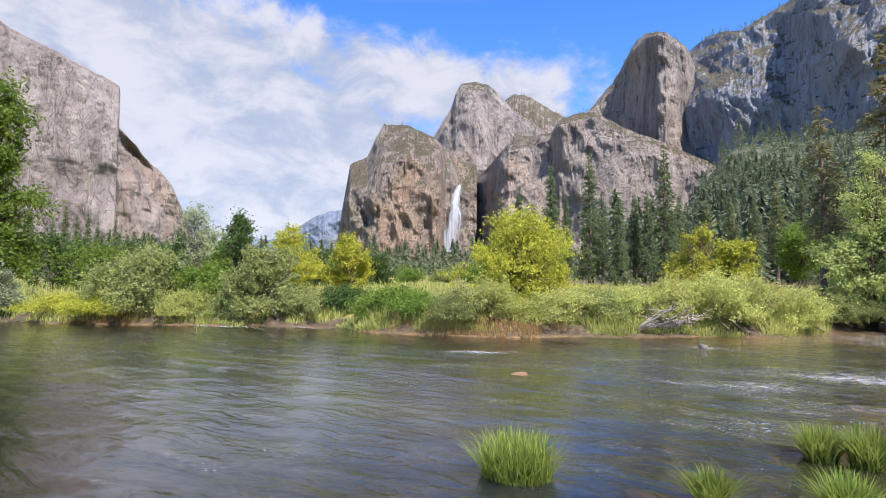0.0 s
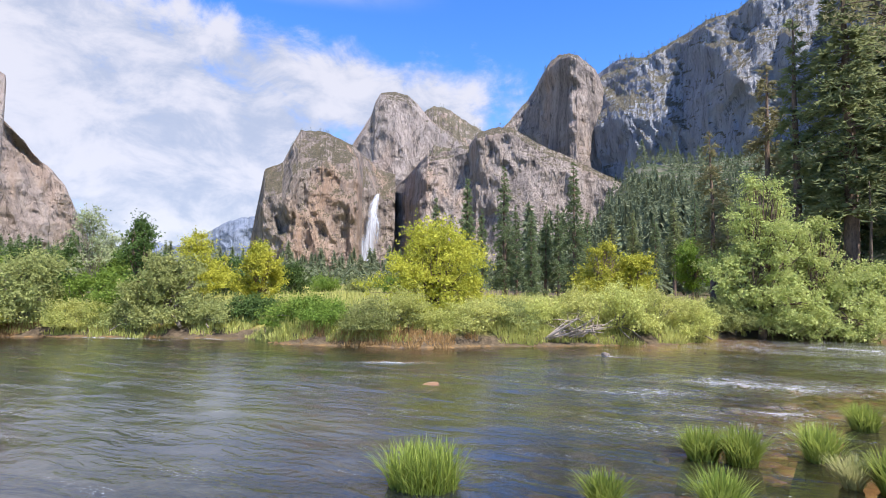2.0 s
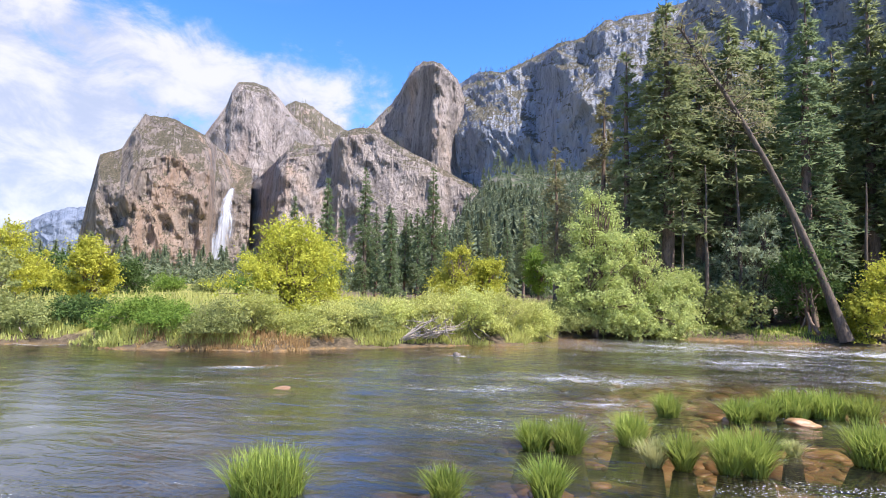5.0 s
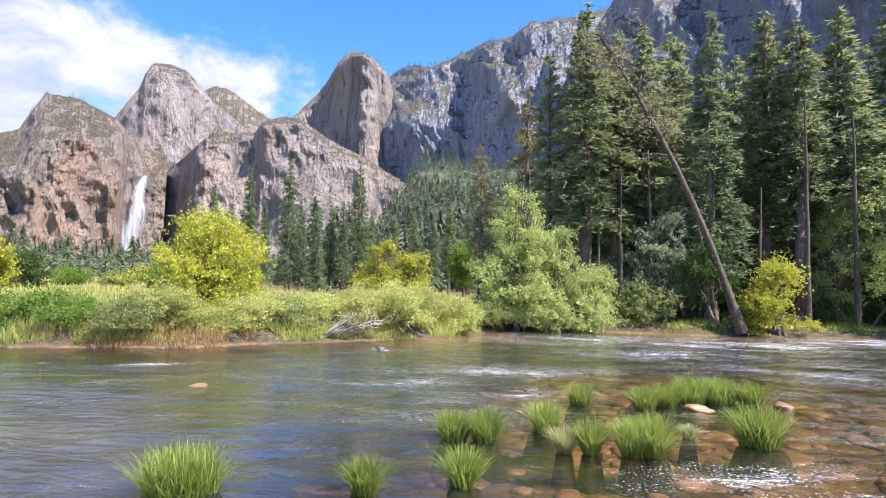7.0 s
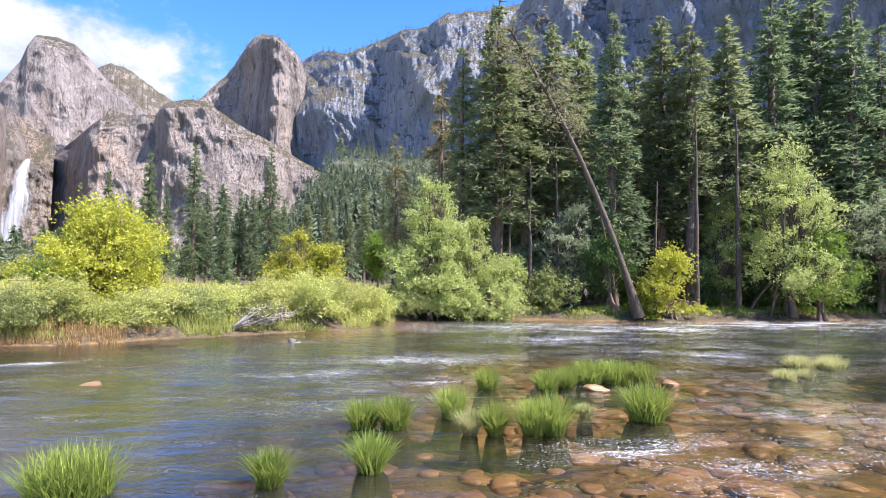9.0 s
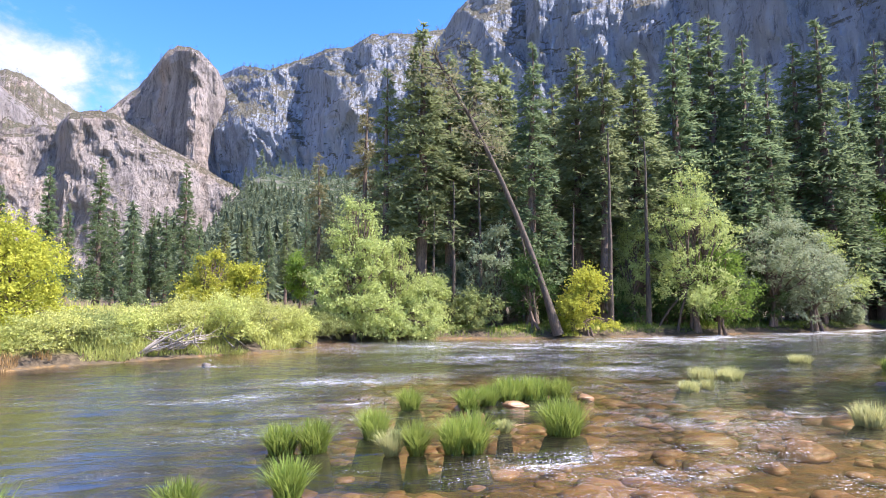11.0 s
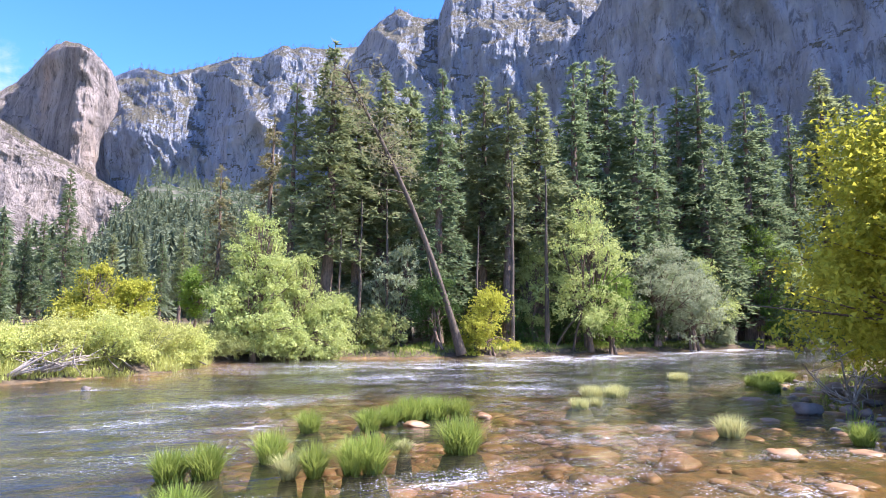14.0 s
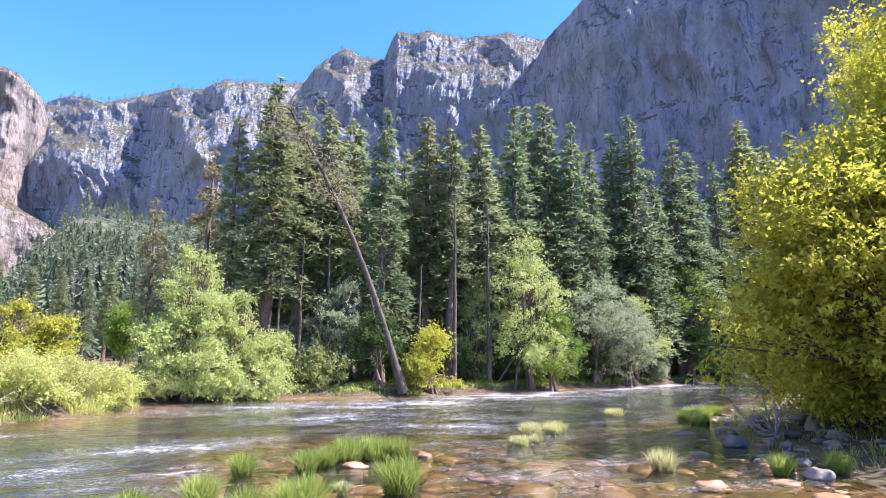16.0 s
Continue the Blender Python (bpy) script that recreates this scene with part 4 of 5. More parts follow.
leafy("alder_tree", "thin half-bare alder with fine twigs", "tree", -60.4, 50, 8.5, 3.6, M_SAGE, 2600, 0.16, 2.4, 7, 3, radius=0.06)
leafy("alder_tree", "dark slender alder standing over the willows", "tree", -56.9, 44, 7.2, 2.8, M_DARKLEAF, 5000, 0.16, 1.6, 8, 2, M_BARK)
for k, (az, r, h, w, mt) in enumerate([(-71.5, 75, 6.5, 8, M_DARKLEAF), (-68.4, 70, 6.0, 8, M_GREEN), (-65.0, 80, 6.6, 9, M_DARKLEAF), (-62.0, 72, 6.8, 7, M_DARKLEAF), (-58.6, 66, 5.6, 6, M_GREEN),
                                       (-50.0, 78, 6.2, 7, M_DARKLEAF), (-44.0, 85, 5.5, 7, M_DARKLEAF), (-41.0, 120, 4.4, 9, M_GREEN), (-37.0, 125, 4.2, 9, M_WILLOW), (-34.6, 110, 4.6, 8, M_GREEN)]):
    leafy("thicket_tree", "green leafy thicket tree behind the far meadow", "tree", az, r, h, w, mt, 4200, 0.26, 0.0, 70 + k, 3, group="thicket behind the meadow")
leafy("cottonwood_tree", "yellow-green young cottonwood behind the bank", "tree", -51.9, 58, 7.6, 5.6, M_YELLOW, 9000, 0.18, 1.0, 9, 3, group="yellowing bank trees")
leafy("cottonwood_tree", "bright yellow-green small tree above dark brush", "tree", -46.8, 45, 5.6, 4.0, M_YELLOW, 8000, 0.16, 1.1, 10, 2, M_BARK, group="yellowing bank trees")
leafy("dark_bush", "dark green brush hanging over the cut bank", "bush", -47.6, 33.0, 2.0, 3.2, M_DARKLEAF, 5500, 0.13, 0.0, 11, 4)
leafy("dark_bush", "dark green leafy brush in front of the meadow", "bush", -42.6, 30.2, 1.9, 3.6, M_GREEN, 6500, 0.13, 0.0, 12, 4)
leafy("willow_tree", "broad yellow-green willow with layered crown", "tree", -30.2, 32.5, 5.9, 6.4, M_YELLOW, 21000, 0.14, 0.5, 13, 4, M_BARK, group="yellowing bank trees", n=26)
leafy("willow_tree", "yellow-green willow with a pointed double crown", "tree", -14.1, 36.0, 6.0, 4.4, M_YELLOW, 14000, 0.14, 0.5, 14, 3, M_BARK, group="yellowing bank trees", n=20, taper=True)
leafy("willow_tree", "smaller yellow willow joined to its taller neighbour", "tree", -10.9, 36.5, 4.9, 3.4, M_YELLOW, 8000, 0.14, 0.4, 15, 3, M_BARK, group="yellowing bank trees", n=9)
leafy("broadleaf_tree", "round green tree at the meadow's far edge", "tree", -6.1, 72, 8.8, 5.4, M_GREEN, 8000, 0.2, 2.0, 16, 1, M_BARK)
leafy("cottonwood_tree", "pale green cottonwood with shimmering leaves", "tree", -0.7, 38.5, 10.2, 6.0, M_PALE, 26000, 0.15, 0.6, 17, 2, M_BARK, group="pale cottonwoods", n=32, taper=True)
leafy("cottonwood_tree", "lower pale green cottonwood beside the taller one", "tree", 3.2, 40.0, 7.6, 5.8, M_PALE, 20000, 0.15, 0.0, 18, 3, M_BARK, group="pale cottonwoods", n=26, taper=True)
leafy("willow_bush", "pale yellow-green bush at the cottonwood's foot", "bush", 6.2, 41.6, 4.2, 4.6, M_PALE, 11000, 0.14, 0.0, 19, 4, group="riverside willows")
for k, (az, r, h, w, mt, lab) in enumerate([(8.2, 46, 5.5, 5, M_SAGE, "grey-green leafy understorey tree among the pines"), (13.0, 45, 8.8, 6.0, M_SAGE, "grey-green leafy understorey tree among the pines"),
                                            (16.6, 43, 6.0, 4.5, M_DARKLEAF, "dark leafy sapling by the leaning pine"), (11.0, 42.5, 3.2, 4.0, M_WILLOW, "low green brush under the pines"),
                                            (22.0, 43.5, 4.8, 4.6, M_YELLOW, "small yellow-green tree below the leaning pine"), (26.2, 50, 10.2, 3.4, M_PALE, "slim pale green tree between pine trunks"),
                                            (31.4, 50.5, 12.8, 8.8, M_PALE, "broad light green tree leaning over the water"), (33.6, 51.5, 7.0, 6.0, M_GREEN, "leafy lower limbs of green streamside tree"),
                                            (37.3, 58.5, 10.6, 9.5, M_SAGE, "grey-green alder with open crown at the bank"), (40.6, 61, 9.0, 6.5, M_SAGE, "grey-green alder with open crown at the bank"),
                                            (46.0, 74, 14.5, 9.0, M_GREEN, "tall green broadleaf tree before the firs"), (41.4, 65, 9.5, 6.5, M_PALE, "light green leafy tree at the bend of the bank"), (48.2, 80, 11.0, 8.0, M_PALE, "light green leafy tree at the bend of the bank"), (43.2, 68, 2.2, 3.0, M_SAGE, "small grey bush at the water's edge"),
                                            (49.5, 82, 9, 10, M_DARKLEAF, "dark leafy tree on the shaded far bank"), (52.5, 92, 10, 12, M_GREEN, "green leafy tree on the far bank"),
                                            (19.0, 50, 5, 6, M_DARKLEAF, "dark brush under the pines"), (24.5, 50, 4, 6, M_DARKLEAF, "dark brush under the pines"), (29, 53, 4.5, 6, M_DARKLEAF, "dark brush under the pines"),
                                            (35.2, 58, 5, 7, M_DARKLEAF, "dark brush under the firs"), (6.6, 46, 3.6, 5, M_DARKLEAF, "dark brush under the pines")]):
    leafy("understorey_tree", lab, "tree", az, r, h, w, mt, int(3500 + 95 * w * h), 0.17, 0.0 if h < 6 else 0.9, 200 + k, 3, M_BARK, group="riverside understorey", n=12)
leafy("maple_tree", "large yellow-green maple overhanging the near bank", "tree", 62.8, 25.0, 9.4, 12.4, M_MAPLE, 60000, 0.19, 0.2, 31, 3, M_BARK, n=40, radius=0.2)
leafy("maple_tree", "tall yellow-green maple reaching over the boulders", "tree", 68.0, 28.5, 18.8, 12.4, M_MAPLE, 66000, 0.18, 1.5, 32, 3, M_BARK, n=44, radius=0.2)


# ================= grasses =================
def blades(rng, x, y, z, length, width, lean, mat_name, mat, curl=0.5):
    """Bent grass blades: three quads each, tapering."""
    n = len(x)
    a = rng.random(n) * 6.28
    d = np.column_stack([np.cos(a), np.sin(a)])
    s = np.column_stack([-np.sin(a), np.cos(a), 0 * a])
    rows = []
    for q, w in ((0, 1.0), (0.4, 0.85), (0.75, 0.55), (1.0, 0.06)):
        out = lean * length * (q * 0.45 + curl * q * q)
        up = length * (q - 0.32 * lean * q * q)
        c = np.column_stack([x + d[:, 0] * out, y + d[:, 1] * out, z + up])
        rows += [c - s * (width * w)[:, None], c + s * (width * w)[:, None]]
    v = np.stack(rows, 1).reshape(-1, 3)
    o = np.arange(n)[:, None] * 8
    f = np.concatenate([o + np.array([[k, k + 1, k + 3, k + 2]]) for k in (0, 2, 4)], 0)
    return raw_mesh(mat_name, v, f, mat)


def bank_strip(name, label, az0, az1, count, near, far, hmin, hmax, mat, seed, lean=0.5, width=0.02):
    rng = np.random.default_rng(seed)
    az = rng.uniform(az0, az1, count)
    fs = np.array(FAR_SHORE, float)
    r = np.interp(az, fs[:, 0], fs[:, 1]) + near + (far - near) * rng.random(count) ** 1.3
    x, y = r * np.sin(np.radians(az)), r * np.cos(np.radians(az))
    patch = fbm(x * 0.5, y * 0.5, seed, 3)
    keep = patch > 0.36
    x, y, patch = x[keep], y[keep], patch[keep]
    rim = np.clip(shore_distance(x, y), 0, 3)
    L = rng.uniform(hmin, hmax, len(x)) * (0.4 + patch) * (0.38 + 0.22 * rim)
    z = ground_height(x, y) - 0.05
    me = blades(rng, x, y, z, L, np.full(len(x), width) * rng.uniform(0.6, 1.4, len(x)), rng.uniform(0.1, 1.0, len(x)) * lean, name, mat)
    thing(name, label, "grass", kind="stuff", me=me)


bank_strip("bank_grass", "tall pale green grass along the far bank", -46, -2, 26000, 0.1, 6.5, 0.6, 1.35, M_REED, 41, 0.9, 0.02)
bank_strip("russet_grass", "reddish dry grass at the water's edge", -43, -26, 4200, -0.2, 0.8, 0.45, 0.95, M_RUSSET, 42, 0.5, 0.018)
bank_strip("left_bank_grass", "yellow-green grass and herbs on the far bank", -78, -46, 15000, 0.0, 5.0, 0.5, 1.2, M_REED, 43, 0.6, 0.024)
bank_strip("russet_grass_left", "brown dry grass hanging over the cut bank", -70, -55, 5000, -0.25, 0.8, 0.5, 1.0, M_RUSSET, 44, 0.7, 0.018)
bank_strip("meadow_grass", "yellow sunlit meadow grass behind the bank", -80, 5, 17000, 6, 60, 0.5, 1.0, M_REED, 45, 0.5, 0.035)
bank_strip("shade_grass", "bright green grass on the bank under the pines", 6, 50, 9000, 0.1, 3.0, 0.25, 0.6, M_SEDGE, 46, 0.6, 0.02)
for k, (az, dr, h, w, mt) in enumerate([(-36.5, 1.2, 1.9, 3.6, M_WILLOW), (-33.0, 1.5, 2.2, 3.4, M_BANK), (-27.0, 1.6, 1.9, 3.6, M_BANK), (-23.2, 1.8, 1.9, 3.4, M_WILLOW), (-19.6, 1.4, 2.0, 3.4, M_BANK),
                                        (-16.2, 1.3, 2.3, 3.8, M_BANK), (-12.8, 1.2, 2.7, 4.0, M_BANK), (-9.6, 1.3, 2.5, 3.8, M_BANK), (-6.8, 1.6, 2.0, 3.2, M_BANK), (-4.2, 1.2, 1.9, 3.2, M_WILLOW), (-2.2, 1.0, 1.7, 3.0, M_BANK),
                                        (-39.5, 1.4, 1.7, 3.2, M_GREEN), (-51.0, 1.0, 1.5, 2.8, M_WILLOW), (-57.6, 1.0, 1.6, 3.0, M_WILLOW), (-61.2, 0.9, 1.5, 3.0, M_BANK), (-68.0, 1.0, 1.3, 4.0, M_YELLOW), (-71.6, 1.2, 1.3, 4.0, M_YELLOW), (5.6, 0.8, 1.5, 2.4, M_WILLOW)]):
    fs = np.array(FAR_SHORE, float)
    leafy("bank_shrub", "pale green willow shrub among the bank grass", "bush", az, float(np.interp(az, fs[:, 0], fs[:, 1])) + dr, h, w, mt, 6000, 0.12, 0.0, 300 + k, 5, group="bank shrubs", n=9, radius=0.03, narrow=0.26)

TUSSOCKS = [  # x, y, width, height, dry
    (-4.35, 7.0, 1.45, 0.55, 0), (-2.1, 7.4, 0.55, 0.45, 0), (-0.9, 8.0, 0.6, 0.5, 0), (-1.3, 10.3, 0.75, 0.5, 0), (-0.75, 10.3, 0.75, 0.55, 0), (0.3, 11.2, 0.75, 0.55, 0), (0.56, 9.9, 0.38, 0.42, 1), (0.98, 9.9, 0.42, 0.56, 0),
    (1.62, 9.9, 0.5, 0.62, 0), (1.98, 9.95, 0.6, 0.66, 0), (1.2, 14.0, 0.75, 0.5, 0), (2.6, 13.9, 0.8, 0.5, 0), (3.2, 14.4, 0.7, 0.5, 0), (3.9, 15.0, 1.1, 0.6, 0), (4.6, 15.1, 1.1, 0.6, 0), (5.3, 15.0, 0.9, 0.55, 0), (4.0, 11.1, 1.05, 0.68, 0),
    (2.9, 11.4, 0.35, 0.25, 1), (11.2, 17.9, 1.1, 0.45, 1), (12.2, 17.9, 1.2, 0.45, 1), (9.5, 15.8, 0.9, 0.32, 1), (10.2, 16.0, 0.6, 0.3, 1), (18.5, 22.4, 1.3, 0.4, 1), (10.7, 11.0, 0.95, 0.5, 1), (20.6, 19.9, 1.6, 0.45, 0),
    (22.0, 20.6, 1.8, 0.5, 0), (23.4, 21.2, 1.6, 0.5, 0), (12.9, 9.5, 0.7, 0.5, 0), (14.4, 9.2, 0.8, 0.5, 0), (19.5, 18.2, 1.2, 0.4, 0)]
for k, (x, y, w, h, dry) in enumerate(TUSSOCKS):
    rng = np.random.default_rng(500 + k)
    n = int(420 + 760 * w)
    rad, a = w * 0.27 * np.sqrt(rng.random(n)), rng.random(n) * 6.28
    bx, by = rad * np.cos(a) * (1.15 if w > 1 else 1), rad * np.sin(a)
    L = 0.86 * h * rng.uniform(0.5, 1.5, n)
    me = blades(rng, bx, by, np.full(n, -0.03), L, rng.uniform(0.004, 0.009, n) * (1 + 0.4 * h), rng.uniform(0.05, 1.0, n), "grass_clump", M_SEDGE if not dry else M_DRYSEDGE)
    z = min(0.0, float(ground_height(np.array([x]), np.array([y]))[0]))
    ob = thing("sedge_tussock", "dry pale sedge tussock standing in the shallows" if dry else "bright green sedge tussock standing in shallow water", "tussock", "sedge tussocks in the river", at=(x, y, 0))
    part("grass_clump", me, ob)
    th = np.linspace(0, 2 * np.pi, 15)[:-1]
    hv, hf = [], []
    for q, zz in ((1.8, z - 0.1), (1.15, -0.07), (0.75, 0.0), (0.05, 0.02)):
        rr = w * 0.31 * q * (1 + 0.15 * np.sin(3 * th + k))
        hv.append(np.column_stack([rr * np.cos(th), rr * np.sin(th), 0 * th + zz]))
    for i in range(3):
        for j in range(14):
            hf.append((i * 14 + j, i * 14 + (j + 1) % 14, (i + 1) * 14 + (j + 1) % 14, (i + 1) * 14 + j))
    part("root_mound", raw_mesh("root_mound", np.concatenate(hv), hf, M_PEAT, shade=True), ob, "dark brown root mound")


# ================= stones and driftwood =================
def stone_mesh(seed, flat=0.6, detail=3):
    bm = bmesh.new()
    bmesh.ops.create_icosphere(bm, subdivisions=detail, radius=1.0)
    for v in bm.verts:
        n = noise.noise(v.co * 1.1 + Vector((seed * 3.1, 0, 0))) * 0.45 + noise.noise(v.co * 2.7 + Vector((0, seed * 1.7, 0))) * 0.22
        v.co *= 1 + n
        v.co.z *= flat
    me = bpy.data.meshes.new("stone")
    bm.to_mesh(me)
    bm.free()
    for p in me.polygons:
        p.use_smooth = True
    return me


SHAPES = [stone_mesh(k, (0.5, 0.65, 0.8, 0.45)[k % 4]) for k in range(8)]


def stone(name, label, x, y, size, z, mesh, mat, turn, group):
    me = mesh.copy()
    me.materials.clear()
    me.materials.append(mat)
    ob = thing(name, label, "rock", group, at=(x, y, z), me=me)
    ob.scale = (size, size * 0.8, size * (0.62 if mat is M_STONE else 1.0))
    ob.rotation_euler = (0, 0, turn)
    return ob


for k, (x, y, s, z) in enumerate([(3.85, 14.1, 0.30, 0.02), (6.0, 15.0, 0.26, 0.0), (16.4, 16.2, 0.6, -0.22), (8.7, 13.5, 0.6, -0.32), (10.2, 13.5, 0.6, -0.32), (5.1, 13.9, 0.5, -0.27), (2.6, 14.0, 0.5, -0.24), (-2.9, 7.9, 0.4, -0.26),
                                  (-8.4, 14.0, 0.5, -0.13), (10.5, 9.3, 0.34, -0.06), (7.0, 11.0, 0.6, -0.34), (4.5, 8.2, 0.5, -0.3), (6.0, 7.4, 0.45, -0.27), (9.1, 8.6, 0.5, -0.28), (8.2, 9.8, 0.45, -0.26), (12.0, 11.9, 0.5, -0.26)]):
    stone("river_stone", "orange-brown rounded stone breaking the water's surface", x, y, s, z, SHAPES[k % 8], M_STONE, k * 1.3, "stones in the river")
for k, (x, y, s, z) in enumerate([(15.7, 13.3, 0.62, 0.18), (13.2, 8.9, 0.46, 0.1), (17.6, 11.4, 0.4, 0.22), (21.0, 14.3, 0.6, 0.35), (18.9, 13.7, 0.42, 0.2), (19.6, 12.6, 0.5, 0.3), (17.0, 13.0, 0.36, 0.1), (20.6, 16.4, 0.45, 0.35), (22.6, 16.0, 0.75, 0.6),
                                  (23.5, 14.0, 0.8, 0.6), (-6.0, 23.8, 0.26, 0.04), (16.6, 12.2, 0.3, 0.12), (18.2, 12.3, 0.34, 0.2), (20.2, 13.4, 0.4, 0.3), (14.6, 10.2, 0.3, 0.06)]):
    stone("boulder", "grey rounded granite boulder at the river's edge", x, y, 0.68 * s, 0.7 * z, SHAPES[(k + 3) % 8], M_BOULDER, k * 2.1, "bank boulders")


def build_bed_stones():
    """Cobbles on the river bed, too many to count."""
    rng = np.random.default_rng(91)
    base = stone_mesh(2, 0.55, 2)
    bv = np.array([v.co[:] for v in base.vertices])
    bf = np.array([p.vertices[:] for p in base.polygons])
    vs, fs, n = [], [], 0
    x, y = rng.uniform(-6, 22, 5200), rng.uniform(4, 26, 5200)
    keep = (shore_distance(x, y) < 0.5) & (rng.random(5200) < np.clip(1.15 - (np.hypot(x, y) - 8) / 26, 0.1, 1)) & (rng.random(5200) < 0.5 * smooth(-6, 3, x) + 0.04)
    x, y = x[keep], y[keep]
    z = ground_height(x, y)
    for a, b, c in zip(x, y, z):
        s = 0.07 + 0.36 * rng.random() ** 3
        t = rng.random() * 6.28
        w = bv * (s, s * rng.uniform(0.6, 1), s * rng.uniform(0.6, 1.1))
        vs.append(np.column_stack([w[:, 0] * math.cos(t) - w[:, 1] * math.sin(t) + a, w[:, 0] * math.sin(t) + w[:, 1] * math.cos(t) + b, np.minimum(w[:, 2] * 0.7 + c, 0.04)]))
        fs.append(bf + n)
        n += len(bv)
    me = raw_mesh("bed_cobbles", np.concatenate(vs), np.concatenate(fs), M_STONE, shade=True)
    thing("bed_cobbles", "orange-brown cobbles on the shallow river bed", "cobbles", kind="stuff", me=me)


build_bed_stones()


def dead_branches(name, label, x, y, z, count, reach, seed, flat=0.4, heading=None):
    rng = np.random.default_rng(seed)
    out = []
    for k in range(count):
        a = rng.random() * 6.28 if heading is None else heading + rng.normal(0, 0.5)
        L = reach * rng.uniform(0.5, 1.0)
        e = np.array([math.cos(a) * L, math.sin(a) * L, L * rng.uniform(0.1, flat + 0.5)])
        m = e * 0.5 + rng.normal(0, 0.07 * reach, 3)
        out.append(tube([(0, 0, 0), m, e], [0.035 * reach, 0.022 * reach, 0.006], 5))
        for _ in range(4):
            q = rng.uniform(0.4, 0.95)
            c = e * q
            t = c + rng.normal(0, 0.2 * reach, 3) + (0, 0, 0.1 * reach)
            out.append(tube([c, (c + t) / 2 + rng.normal(0, 0.02, 3), t], [0.014 * reach, 0.009 * reach, 0.003], 4))
    v, f = tubes(out)
    thing(name, label, "driftwood", at=(x, y, z), me=raw_mesh(name, v, f, M_DEAD, shade=True))


dead_branches("dead_bush", "bleached dead bush among the bank boulders", 17.7, 13.4, 0.2, 13, 1.5, 61, 0.8)
dead_branches("driftwood", "bleached fallen branches on the grassy bank", *polar(-19.6, 28.0, 0.3), 7, 2.2, 62, 0.3, 0.6)
dead_branches("driftwood", "grey snagged branches in bank grass", *polar(-17.6, 28.6, 0.4), 6, 2.6, 63, 0.25, 0.4)


# ================= near right bank, standing snags =================
leafy("maple_sapling", "low yellow-green maple sapling over the dark bank", "bush", 55.5, 34, 4.2, 6.5, M_MAPLE, 9000, 0.18, 0.0, 401, 4, M_BARK, group="near-bank saplings")
leafy("maple_sapling", "low green maple sapling behind the boulders", "bush", 60.5, 30, 3.8, 6.0, M_GREEN, 9000, 0.18, 0.0, 402, 4, M_BARK, group="near-bank saplings")
# this shrub's dark leaf colour stands in for the maple's shade
leafy("maple_sapling", "leafy green shrub shading the bank boulders", "bush", 66.5, 25, 3.4, 5.0, M_DARKLEAF, 9000, 0.16, 0.0, 403, 4, M_BARK, group="near-bank saplings")
leafy("maple_sapling", "yellow-green shrub on the boulder bank", "bush", 71.5, 22, 3.6, 4.6, M_MAPLE, 8000, 0.15, 0.0, 404, 4, M_BARK, group="near-bank saplings")
for k, (az, r, h, w) in enumerate([(50.5, 96, 9, 11), (53.5, 100, 10, 12), (56.5, 70, 7, 9), (59.5, 66, 7, 9), (63.5, 60, 7, 9), (68, 56, 7, 9)]):
    leafy("thicket_tree", "dark leafy thicket along the shaded far bank", "tree", az, r, h, w, M_DARKLEAF, 4200, 0.26, 0.0, 420 + k, 3, M_BARK, group="shaded thicket")


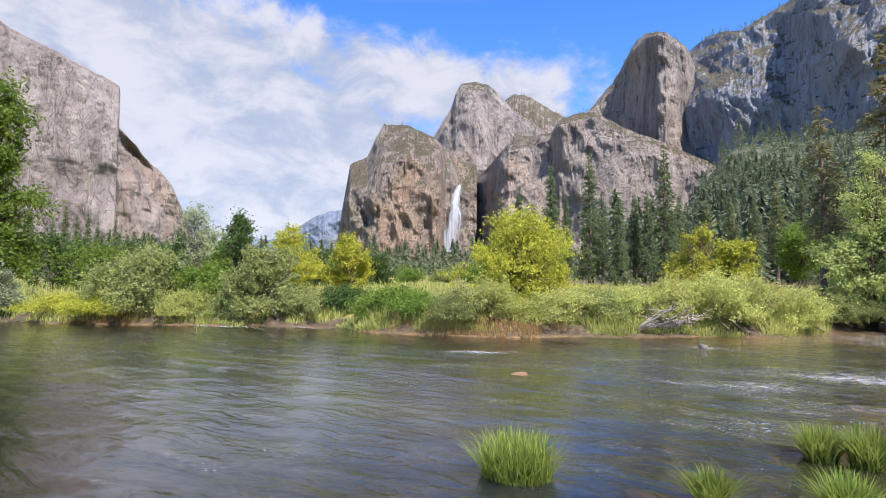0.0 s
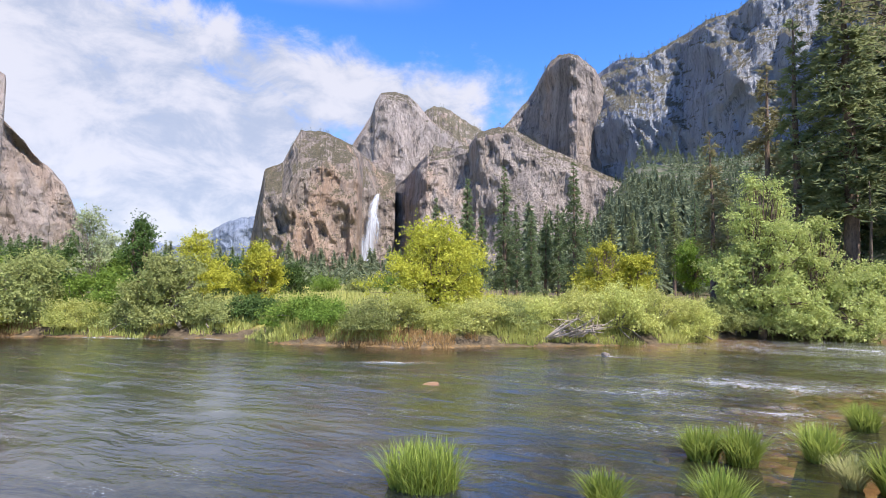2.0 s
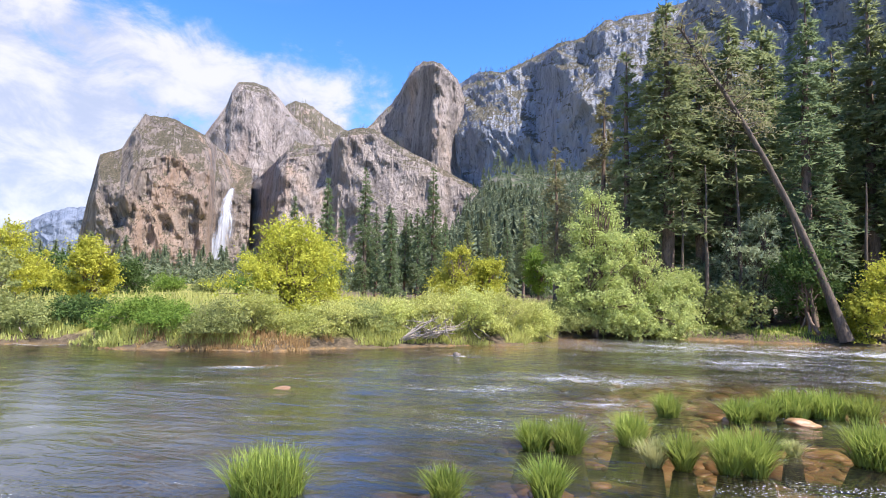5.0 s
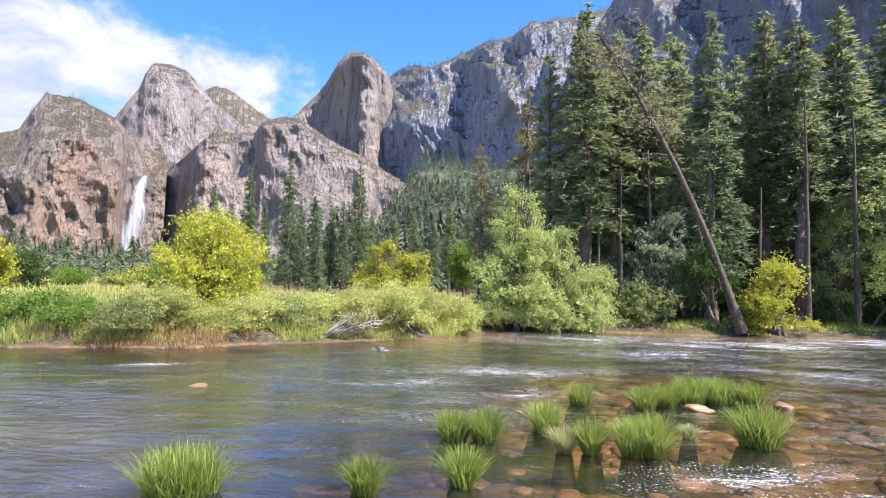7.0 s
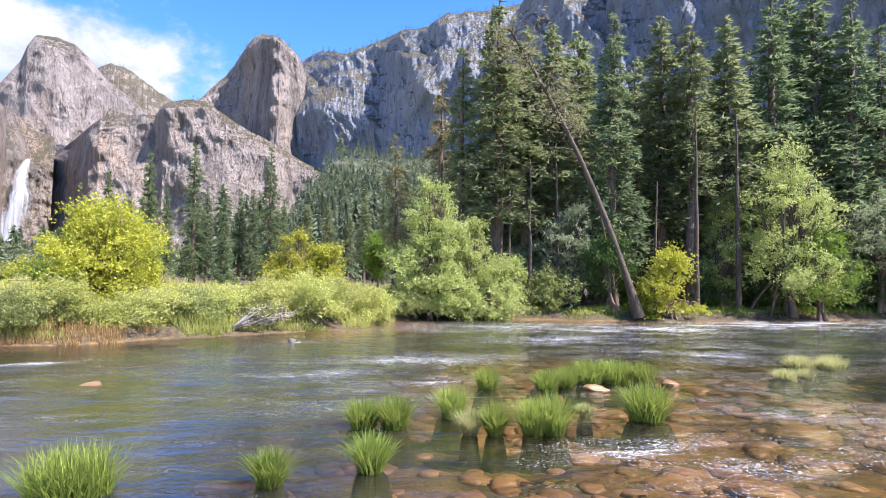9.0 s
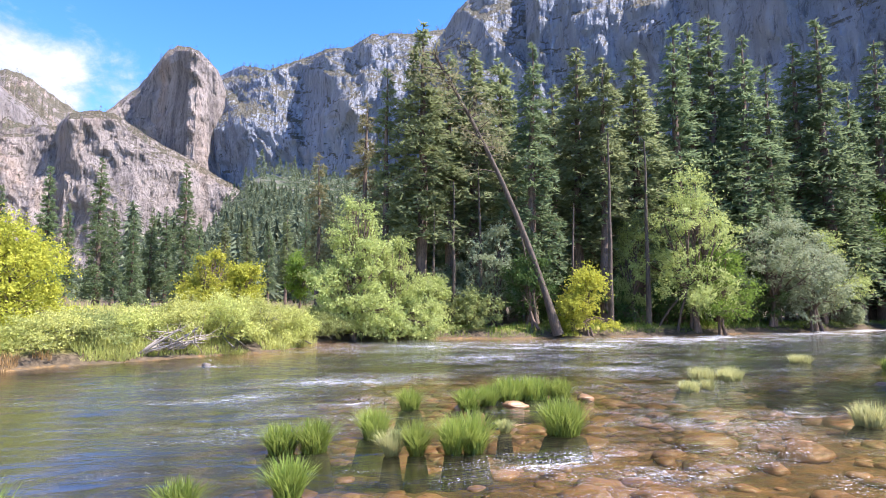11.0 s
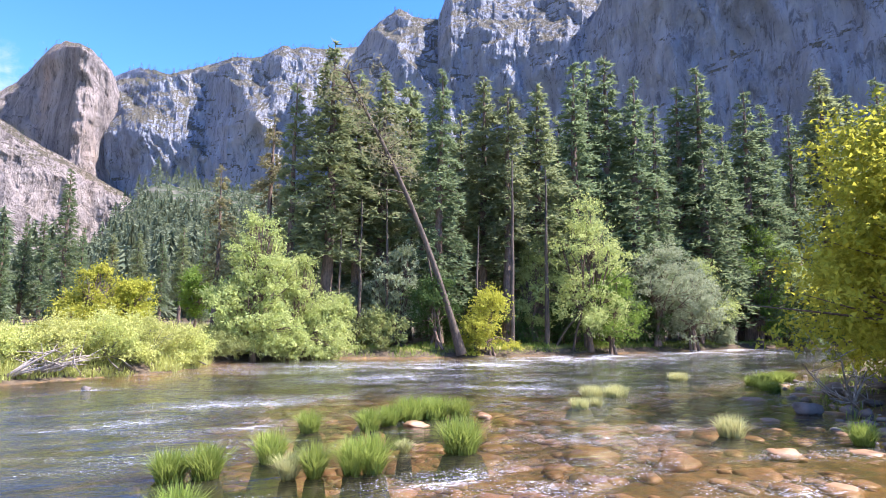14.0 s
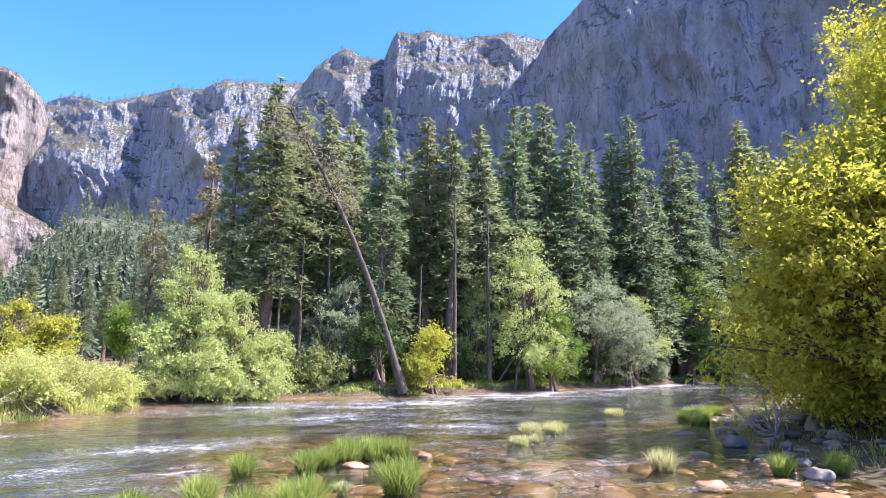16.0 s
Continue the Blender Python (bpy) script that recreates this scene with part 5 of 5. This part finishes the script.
def near_bank():
    """Cobbles and grass that cover the low bank beside the maple."""
    rng = np.random.default_rng(77)
    base = stone_mesh(5, 0.6, 2)
    bv = np.array([v.co[:] for v in base.vertices])
    bf = np.array([p.vertices[:] for p in base.polygons])
    x, y = rng.uniform(11, 32, 1500), rng.uniform(3, 24, 1500)
    d = shore_distance(x, y)
    keep = (d > -0.8) & (d < 3.5) & (fbm(x * 0.6, y * 0.6, 2.0, 3) > 0.53)
    x, y = x[keep], y[keep]
    z = ground_height(x, y)
    vs, fs, n = [], [], 0
    for a, b, c in zip(x, y, z):
        s = 0.05 + 0.17 * rng.random() ** 2.5
        t = rng.random() * 6.28
        w = bv * (s, s * rng.uniform(0.6, 1), s * rng.uniform(0.6, 1.1))
        vs.append(np.column_stack([w[:, 0] * math.cos(t) - w[:, 1] * math.sin(t) + a, w[:, 0] * math.sin(t) + w[:, 1] * math.cos(t) + b, w[:, 2] + c + 0.2 * s]))
        fs.append(bf + n)
        n += len(bv)
    thing("bank_cobbles", "grey and brown cobbles on the low near bank", "cobbles", kind="stuff", me=raw_mesh("bank_cobbles", np.concatenate(vs), np.concatenate(fs), M_BOULDER, shade=True))
    x, y = rng.uniform(9, 36, 26000), rng.uniform(-2, 30, 26000)
    d = shore_distance(x, y)
    keep = (d > 0.1) & (d < 9) & (fbm(x * 0.5, y * 0.5, 6.0, 3) > 0.47)
    x, y = x[keep], y[keep]
    me = blades(rng, x, y, ground_height(x, y) - 0.04, rng.uniform(0.15, 0.5, len(x)), rng.uniform(0.006, 0.014, len(x)), rng.uniform(0.2, 1.2, len(x)), "near_bank_grass", M_SEDGE)
    thing("near_bank_grass", "green grass between stones on the near bank", "grass", kind="stuff", me=me)


near_bank()


def snag(az, r, top_el, lean_deg, seed, label):
    rng = np.random.default_rng(seed)
    x, y, _ = polar(az, r)
    z = float(ground_height(np.array([x]), np.array([y]))[0]) - 0.15
    h = 2.6 + r * math.tan(radians(top_el)) - z
    t = np.linspace(0, 1, 8)
    side = np.array((math.cos(radians(az)), -math.sin(radians(az)), 0)) * math.tan(radians(lean_deg)) * h
    path = np.column_stack([0 * t, 0 * t, h * t]) + side * (t**1.2)[:, None] + rng.normal(0, 0.05, (8, 3)) * t[:, None]
    out = [tube(path, 0.014 * h * (1 - 0.85 * t) + 0.02, 7)]
    for _ in range(int(h * 1.6)):
        q = rng.uniform(0.25, 0.98)
        c = np.array([np.interp(q, t, path[:, i]) for i in range(3)])
        a, L = rng.random() * 6.28, rng.uniform(0.3, 1.5) * (1.1 - q)
        e = c + (math.cos(a) * L, math.sin(a) * L, L * rng.uniform(-0.4, 0.3))
        out.append(tube([c, (c + e) / 2 + (0, 0, 0.06), e], [0.03, 0.018, 0.005], 4))
    v, f = tubes(out)
    thing("dead_tree", label, "tree", "standing snags", at=(x, y, z), me=raw_mesh("dead_tree", v, f, M_BARK_DARK, shade=True))


snag(17.2, 43.0, 8.5, -9, 801, "dark bare snag leaning beside the tilted pine")
snag(20.6, 43.6, 9.5, 1, 802, "slender dark trunk with short dead twigs")
snag(27.6, 48.5, 15.0, 0, 803, "tall bare grey trunk with broken branches")
snag(28.4, 49.0, 4.0, 38, 804, "dark trunk leaning steeply over the water")
snag(30.0, 49.0, 4.5, 14, 805, "thin tilted trunk under the light green tree")
snag(9.0, 44.0, 12.0, 0, 806, "straight dark trunk in the pine shade")
snag(11.8, 44.5, 13.0, -1, 807, "straight dark trunk in the pine shade")
snag(24.2, 46.0, 16.0, 0.5, 808, "tall straight brown trunk at the bank")
snag(6.9, 43.5, 9.0, 1, 809, "straight dark trunk in the pine shade")
snag(35.8, 57.0, 7.0, 1, 810, "crooked brown trunk among grey-green leaves")
